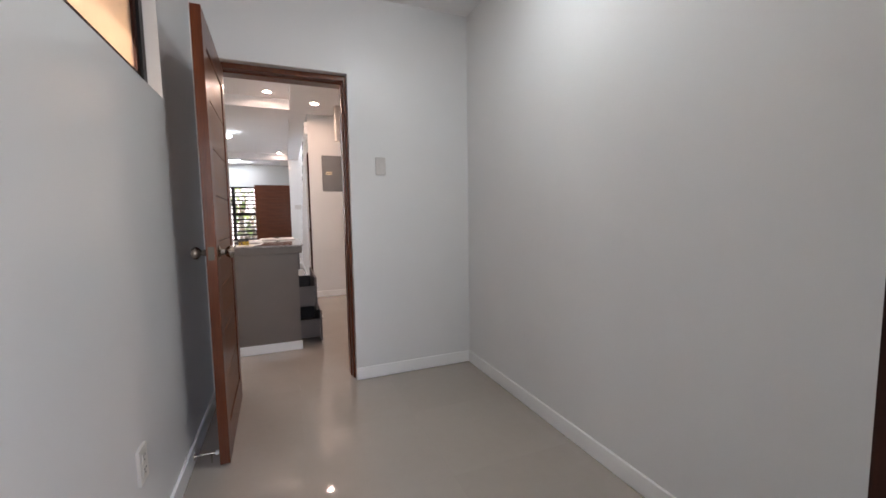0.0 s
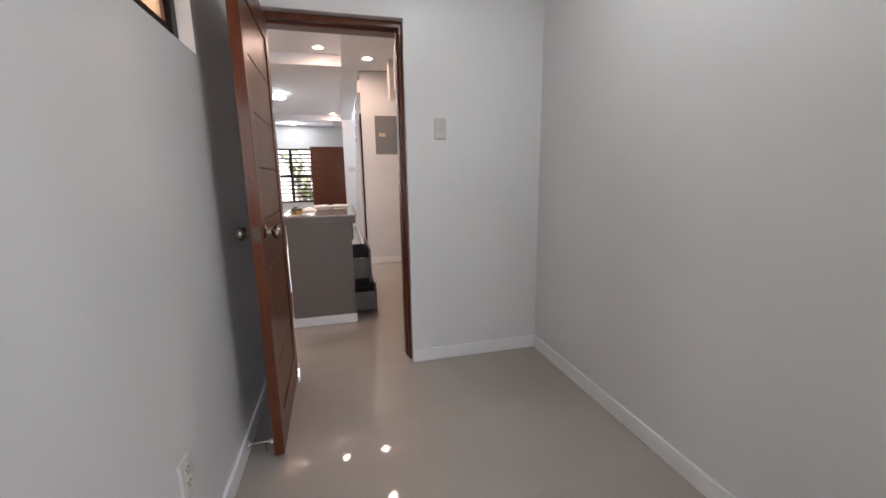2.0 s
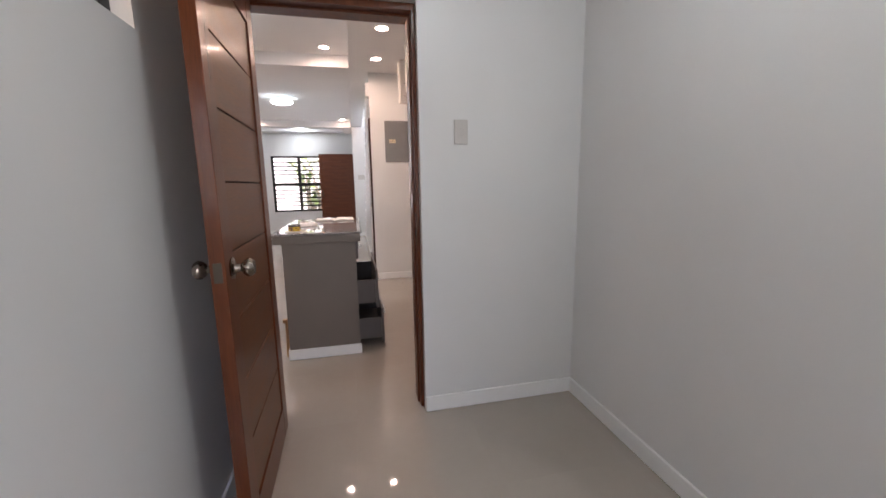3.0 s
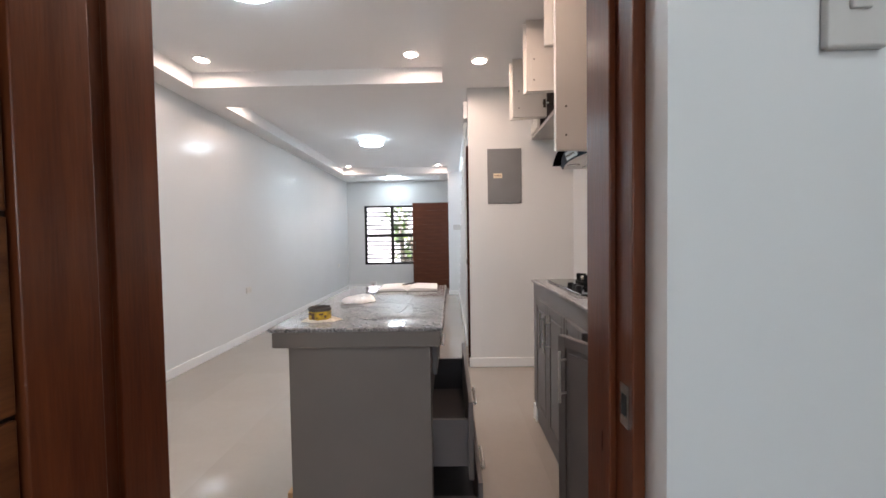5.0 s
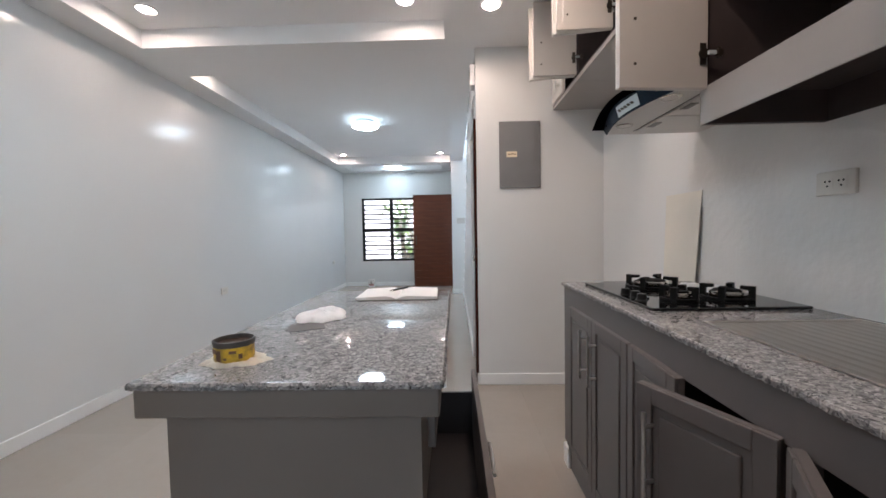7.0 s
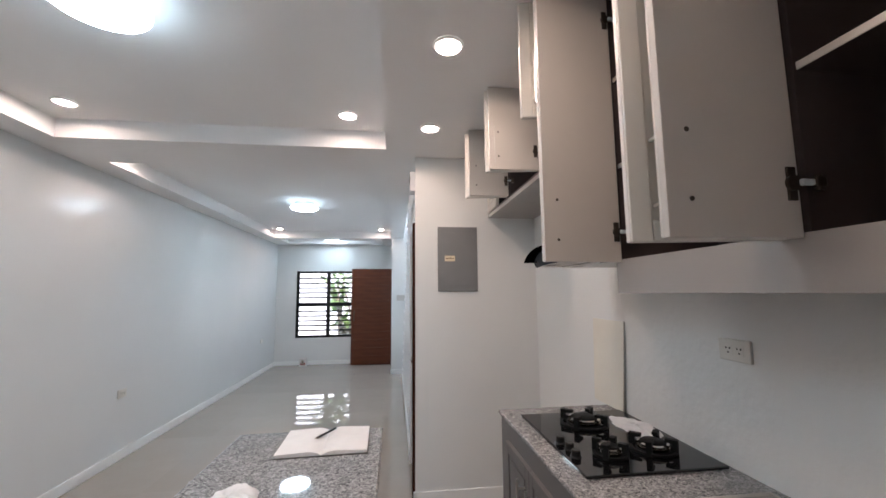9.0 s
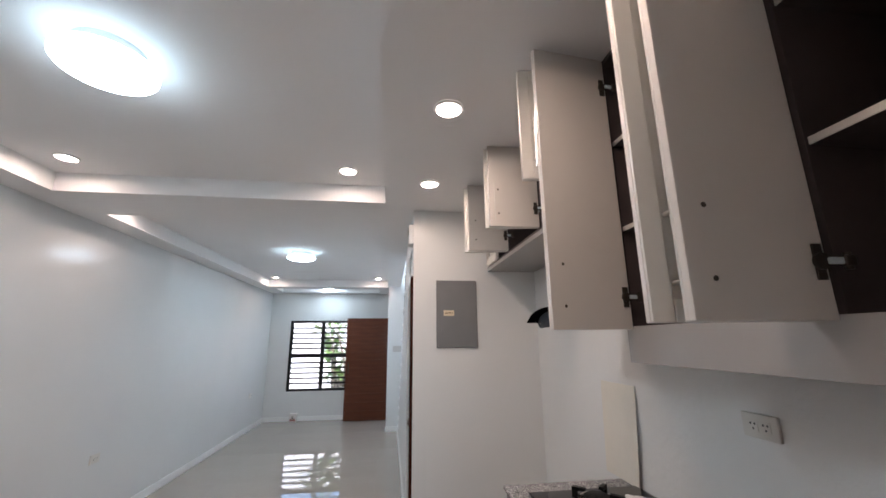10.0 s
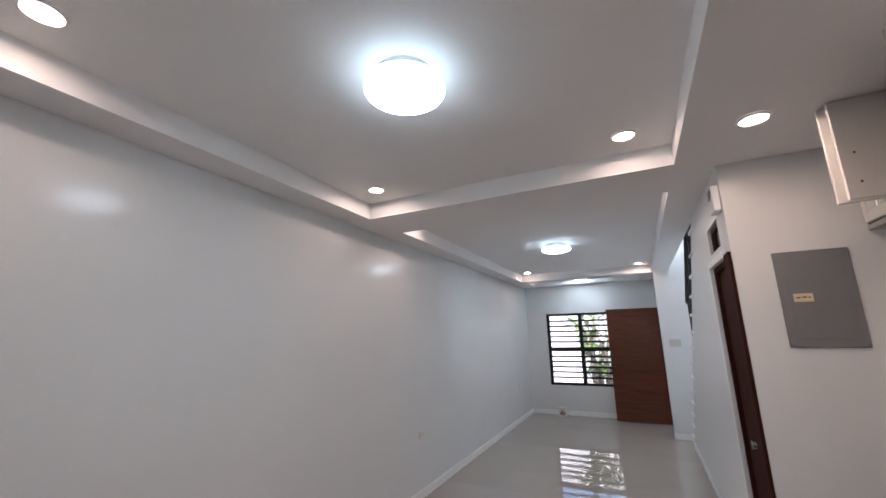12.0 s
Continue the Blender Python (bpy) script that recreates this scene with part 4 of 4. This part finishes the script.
rag = thing("dish_cloth", "grey-white cloth lying behind the hob", "cloth", Matrix.Translation((1.42, 4.29, 0.946)))
def crumple(cx, cy, z, rx, ry, h, seed, n=26, rings=9, fold=1.0):
    """A flat heap of cloth with a wavy outline and folds."""
    rnd = random.Random(seed)
    ph = [rnd.uniform(0, 6.28) for _ in range(4)]
    bm = bmesh.new()
    rows = []
    for i in range(1, rings + 1):
        f = i / rings
        ring = []
        for k in range(n * 2):
            a = math.pi * k / n
            r = f * (1 + 0.10 / fold * math.sin(3 * a + ph[0]) + 0.05 * fold * math.sin(7 * a + ph[1]) * f + 0.02 * fold * math.sin(17 * a + ph[3]) * f)
            zz = z + h * (1 - f ** (2.4 * fold ** 2)) * (0.82 + 0.18 * math.sin(2 * a + ph[2]) * f) + 0.004 * math.sin(9 * a + 8 * f + ph[3]) * (1 - f * 0.6) + 0.0022 * (fold - 1) * math.sin(14 * f + 4 * math.cos(a + ph[1])) * math.sin(5 * a + ph[2]) + 0.004
            ring.append(bm.verts.new((cx + rx * r * math.cos(a), cy + ry * r * math.sin(a), zz if i < rings else z + 0.0008)))
        rows.append(ring)
    top = bm.verts.new((cx, cy, z + h * 0.82 + 0.004))
    m = n * 2
    for k in range(m):
        bm.faces.new((top, rows[0][k], rows[0][(k + 1) % m]))
        for a, b in zip(rows, rows[1:]):
            bm.faces.new((a[k], b[k], b[(k + 1) % m], a[(k + 1) % m]))
    bm.faces.new(list(reversed(rows[-1])))
    return bm
part("cloth", crumple(1.418, 4.30, 0.9462, 0.070, 0.145, 0.014, 4, 30, 10, 1.5), M_CLOTH, rag, smooth=60)

def leaning_sheet(y0, y1, z0, z1, t, n=14):
    """A thin board leaning on the wall, bowed a little so that its near edge stands off it."""
    bm = bmesh.new()
    rows = []
    for k in range(n + 1):
        f = k / n
        z = z0 + (z1 - z0) * f
        lean, curl = 0.014 * (1 - f), 0.005 * math.sin(math.pi * f)
        y_near = y0 - 0.008 * f + 0.020 * (1 - f) ** 3
        rows.append([bm.verts.new(p) for p in ((1.5215 - lean - curl, y_near, z), (1.5215 - lean, y1, z), (1.5215 + t - lean, y1, z), (1.5215 + t - lean - curl, y_near, z))])
    for a, b in zip(rows, rows[1:]):
        for k in range(4):
            bm.faces.new((a[k], a[(k + 1) % 4], b[(k + 1) % 4], b[k]))
    bm.faces.new(rows[0]), bm.faces.new(rows[-1])
    return bm
board = single("hardboard_sheet", leaning_sheet(4.512, 4.80, 0.9355, 1.372, 0.0035), M_BOARD, "cream hardboard sheet leaning against the wall", "board", smooth=40)

# ---- island ----
island = thing("kitchen_island", "grey kitchen island with drawers pulled open", "kitchen island", Matrix.Translation((0.05, 3.95, 0)))
IY0, IY1, IX0, IX1 = 3.420, 4.50, -0.190, 0.308
part("body", cells([IX0, IX1 - 0.45, IX1], [IY0, 3.52, 4.32, IY1], [0.0, 0.02, 0.62, 0.852],
    lambda x, y, z: not (x > IX1 - 0.45 and inside(y, 3.52, 4.32) and 0.02 < z < 0.62)), M_ISLAND, island, "grey painted body")
part("fascia", box(-0.243, 0.345, 3.404, 4.53, 0.850, 0.906, 0.004), M_ISLAND, island)
part("baseboard", box(IX0 - 0.008, IX1 + 0.008, IY0 - 0.012, IY0, 0.001, 0.078, 0.004), M_TRIM, island, "white baseboard strip")
part("baseboard", box(IX0 - 0.012, IX0, IY0, IY1, 0.001, 0.078, 0.004), M_TRIM, island, "white baseboard strip")
part("slab", box(-0.246, 0.348, 3.401, 4.546, 0.9062, 0.922, 0.001), M_GRANITE, island, "speckled grey granite top")
def chipped_edge(corners, z0, z1, depth, seed):
    """A rough sawn edge along a run of corners: small facets in and out, never quite level."""
    rnd = random.Random(seed)
    bm = bmesh.new()
    for a, b in zip(corners, corners[1:]):
        a, b = Vector((*a, 0)), Vector((*b, 0))
        d = (b - a).normalized()
        out = Vector((d.y, -d.x, 0))
        n = max(2, int((b - a).length / 0.006))
        rows = []
        for k in range(n + 1):
            p = a + (b - a) * k / n
            q = depth * rnd.uniform(0.35, 1.0)
            prof = [(-0.004, z1 - 0.0005), (q * 0.5, z1 - rnd.uniform(0.0006, 0.002)), (q, z1 - rnd.uniform(0.004, 0.007)), (q * rnd.uniform(0.5, 1), z0 + rnd.uniform(0.001, 0.004)), (-0.004, z0 + 0.0004)]
            rows.append([bm.verts.new(p + out * o + Vector((0, 0, z))) for o, z in prof])
        for u, v in zip(rows, rows[1:]):
            for k in range(4):
                bm.faces.new((u[k], u[k + 1], v[k + 1], v[k]))
    return bm
part("chipped_edge", chipped_edge([(-0.246, 4.546), (-0.246, 3.401), (0.348, 3.401), (0.348, 4.546)], 0.9062, 0.9225, 0.010, 5), M_CHIPPED, island, "rough chipped granite edge")
part("top_drawer_front", box(IX1, IX1 + 0.018, 3.585, 4.315, 0.69, 0.845, 0.002), M_GREY, island)
part("drawer_handle", rod((IX1 + 0.034, 3.83, 0.74), (IX1 + 0.034, 4.01, 0.74), 0.006, bm=rod((IX1 + 0.017, 3.85, 0.74), (IX1 + 0.034, 3.85, 0.74), 0.0045, bm=rod((IX1 + 0.017, 3.99, 0.74), (IX1 + 0.034, 3.99, 0.74), 0.0045))), M_STEEL, island)
def drawer(x_out, z0, z1):
    d = part("drawer_front", box(x_out - 0.018, x_out, 3.505, 4.325, z0, z1, 0.002), M_GREY, island)
    lo = z0 + 0.03
    side = z1 - 0.085
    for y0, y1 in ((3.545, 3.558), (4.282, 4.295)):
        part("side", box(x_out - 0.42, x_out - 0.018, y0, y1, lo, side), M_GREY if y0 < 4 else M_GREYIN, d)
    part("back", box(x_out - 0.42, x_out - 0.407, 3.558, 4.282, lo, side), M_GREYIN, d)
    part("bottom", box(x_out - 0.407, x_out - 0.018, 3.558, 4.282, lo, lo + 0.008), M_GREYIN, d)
    part("handle", rod((x_out + 0.028, 3.83, (z0 + z1) / 2), (x_out + 0.028, 4.01, (z0 + z1) / 2), 0.006, bm=rod((x_out, 3.85, (z0 + z1) / 2), (x_out + 0.028, 3.85, (z0 + z1) / 2), 0.0045, bm=rod((x_out, 3.99, (z0 + z1) / 2), (x_out + 0.028, 3.99, (z0 + z1) / 2), 0.0045))), M_STEEL, d)
drawer(0.461, 0.315, 0.612)
drawer(0.494, 0.025, 0.305)

part("chipped_edge", chipped_edge([(1.525, 4.678), (0.933, 4.678), (0.933, 2.748)], 0.917, 0.9355, 0.009, 8), M_CHIPPED, counter, "rough chipped granite edge")
tin = thing("tin_can", "cut-down yellow tin with a grimy rim", "tin", Matrix.Translation((-0.112, 3.525, 0.9275)))
part("shell", lathe([(0.0, 0.001), (0.039, 0.001), (0.0405, 0.004), (0.0405, 0.036), (0.0395, 0.036), (0.0395, 0.006), (0, 0.006)], 36), M_TIN, tin, local=True, smooth=40)
part("rim", lathe([(0.0402, 0.033), (0.0412, 0.033), (0.0427, 0.040), (0.0427, 0.045), (0.0390, 0.046), (0.0386, 0.034), (0.0402, 0.033)], 36), M_TINTOP, tin, "grimy dark rim", local=True, smooth=40)
part("paint_residue", lathe([(0, 0.031), (0.030, 0.032), (0.0392, 0.037)], 30), M_RUST, tin, "dried dark residue", local=True)
for k, (w, z0, z1) in enumerate(((0.004, 0.012, 0.024), (0.009, 0.020, 0.030), (0.006, 0.006, 0.028), (0.003, 0.008, 0.013), (0.007, 0.021, 0.027), (0.004, 0.009, 0.019))):
    mark = part("print_mark", box(-w, w, -0.0409, -0.0404, z0, z1), M_INK, tin, "dark worn print", local=True)
    mark.matrix_local = Matrix.Rotation(-1.05 + k * 0.37, 4, "Z")
single("cream_rag", crumple(-0.108, 3.527, 0.9222, 0.070, 0.052, 0.005, 7, 34, 10, 1.7), M_CREAMCLOTH, "cream rag spread under the tin", "rag", smooth=60)
single("white_rag", crumple(-0.066, 3.962, 0.9236, 0.078, 0.098, 0.022, 11, 34, 14, 1.5), M_CLOTH, "folded white cotton rag on the granite", "rag", smooth=60)
scraper = single("sandpaper", box(-0.118, -0.018, 3.785, 3.868, 0.9222, 0.9235), M_SAND, "grey sheet of sandpaper beside the rag", "sandpaper")
scraper.rotation_euler = (0, 0, radians(25))

batten = thing("wood_offcut", "short pale timber offcut leaning on the island", "offcut", Matrix.Translation((-0.222, 3.50, 0)))
part("stick", prism([(-0.226, 0.0), (-0.210, 0.0), (-0.2035, 0.262), (-0.2195, 0.262)], 1, 3.485, 3.512), M_OFFCUT, batten)
part("block", box(-0.236, -0.204, 3.480, 3.517, 0.262, 0.286, 0.003), M_OFFCUT, batten, "pale wooden end block")

book = thing("notebook", "open notebook with blank pages and a dark cover", "notebook", pose(0.132, 4.398, 0.9222, 0, 0, 1.5))
part("cover", box(-0.178, 0.172, -0.138, 0.138, 0, 0.003, 0.001), M_HINGE, book, "dark cover", local=True)
def pages(s):
    bm = bmesh.new()
    n, top, low = 14, [], []
    for k in range(n + 1):
        f = k / n
        x = s * 0.168 * f
        z = 0.004 + 0.016 * (1 - (1 - min(1, f * 3)) ** 2) * (1 - 0.45 * f)
        top.append([bm.verts.new((x, y, z)) for y in (-0.132, 0.132)])
        low.append([bm.verts.new((x, y, 0.003)) for y in (-0.132, 0.132)])
    for k in range(n):
        bm.faces.new((top[k][0], top[k + 1][0], top[k + 1][1], top[k][1]))
        bm.faces.new((low[k][0], low[k][1], low[k + 1][1], low[k + 1][0]))
        for e in (0, 1):
            bm.faces.new((top[k][e], low[k][e], low[k + 1][e], top[k + 1][e]))
    bm.faces.new((top[n][0], low[n][0], low[n][1], top[n][1]))
    return bm
part("page_block", pages(-1), M_PAPER, book, local=True, smooth=40)
part("page_block", pages(1), M_PAPER, book, local=True, smooth=40)
pen = thing("pen", "dark ballpoint pen lying across the notebook", "pen", Matrix.Translation((0.13, 4.46, 0.945)))
part("barrel", rod((0.098, 4.40, 0.944), (0.155, 4.50, 0.944), 0.0045), M_BLACK, pen)
part("tip", rod((0.090, 4.386, 0.944), (0.098, 4.40, 0.944), 0.0012, r2=0.0045), M_CHROME, pen)

carton = thing("carton", "small printed carton on the floor under the window", "carton", Matrix.Translation((-1.50, 11.40, 0)))
part("box_body", box(-1.575, -1.435, 11.35, 11.45, 0.0005, 0.165, 0.004), M_PAPER, carton)
part("printed_band", box(-1.555, -1.455, 11.3485, 11.3502, 0.03, 0.075), M_PINK, carton, "faded red printed band")
part("printed_patch", box(-1.530, -1.485, 11.347, 11.3484, 0.055, 0.125), M_SINK, carton, "grey printed patch")
part("printed_spot", box(-1.512, -1.492, 11.3455, 11.3468, 0.065, 0.095), M_INK, carton, "dark printed spot")
part("lid_flap", box(-1.575, -1.435, 11.345, 11.35, 0.14, 0.167), M_PAPER, carton)

# ---- outside ----
# Unseen wall, added to keep the doorway's brightness off the long satin wall.
setting("daylight_blocking_wall", box(0.95, 1.10, 10.40, 12.6, -0.13, 2.9), M_FENCE, "unseen wall added to block daylight at the front doorway", "wall")
setting("fence_wall", box(-9, 9, 15.6, 15.75, -0.13, 2.6), M_FENCE, "white boundary wall across the yard", "wall")
setting("neighbour_wall", box(-2.0, -1.85, -4, 2.4, -0.13, 3.4), M_TAN, "tan neighbour wall outside the side window", "wall")


def shrub(x, y, h, seed, blades, spread, stem=0.035):
    rnd = random.Random(seed)
    t = thing("shrub", "leafy green garden shrub in the yard", "shrub", Matrix.Translation((x, y, -0.13)), group="yard plants")
    trunk = bmesh.new()
    tips = []
    for k in range(7):
        a = rnd.uniform(0, 6.28)
        p = Vector((0, 0, 0))
        d = Vector((math.cos(a) * 0.18, math.sin(a) * 0.18, 0.6)).normalized()
        for j in range(4):
            q = p + d * h * 0.25
            rod(p, q, stem * (1 - j * 0.2), 7, trunk, stem * (0.8 - j * 0.2))
            p = q
            d = (d + Vector((rnd.uniform(-0.3, 0.3), rnd.uniform(-0.3, 0.3), 0.0))).normalized()
            tips.append((p.copy(), j))
    part("trunk", trunk, M_TRUNK, t, local=True)
    crown = bmesh.new()
    for k in range(blades):
        p, j = rnd.choice(tips)
        if j == 0 and rnd.random() < 0.7:
            continue
        a, e = rnd.uniform(0, 6.28), rnd.uniform(-0.5, 0.8)
        L, w = rnd.uniform(0.12, 0.30) * spread, rnd.uniform(0.02, 0.05) * spread
        d = Vector((math.cos(a) * math.cos(e), math.sin(a) * math.cos(e), math.sin(e)))
        s = d.cross(Vector((0, 0, 1))).normalized()
        o = p + Vector((rnd.gauss(0, 0.14), rnd.gauss(0, 0.14), rnd.gauss(0, 0.12)))
        pts = [o, o + d * L * 0.4 + s * w, o + d * L * 0.4 - s * w, o + d * L + Vector((0, 0, -0.12 * L))]
        v = [crown.verts.new(q) for q in pts]
        crown.faces.new((v[0], v[1], v[2])), crown.faces.new((v[1], v[3], v[2]))
    tagged(part("crown", crown, M_LEAF, t, local=True), kind="stuff")
shrub(-0.80, 13.5, 2.2, 3, 190, 2.2, 0.055)
shrub(-1.10, 14.6, 1.9, 5, 60, 1.6, 0.04)
shrub(0.3, 14.0, 2.4, 9, 900, 1.1)

# ---- floor tiles ----
def tiles():
    meshes = {}
    floor = bpy.data.objects["floor"]
    inv = WORLD[floor].inverted()
    S, J = 0.60, 0.00012
    y = DOORW - 0.6 * 7
    x_lo, x_hi, y_hi = LEFT, RIGHT, FRONT
    ny = int((y_hi - y) / S) + 1
    for j in range(ny):
        for i in range(7):
            x0, x1 = x_lo + i * S, min(x_lo + (i + 1) * S, x_hi)
            y0, y1 = y + j * S, min(y + (j + 1) * S, y_hi)
            if x1 - x0 < 0.02 or y1 < -1.45 or (y1 <= DOORW + 0.01 and x1 < -0.235):
                continue
            y0 = max(y0, -1.45)
            key = (round(x1 - x0, 3), round(y1 - y0, 3))
            if key not in meshes:
                meshes[key] = mesh_of("tile", box(J, key[0] - J, J, key[1] - J, -0.0015, 0.0), M_TILE)
            ob = new("tile", meshes[key])
            ob.parent = floor
            ob.matrix_local = inv @ Matrix.Translation((x0, y0, 0))
tiles()
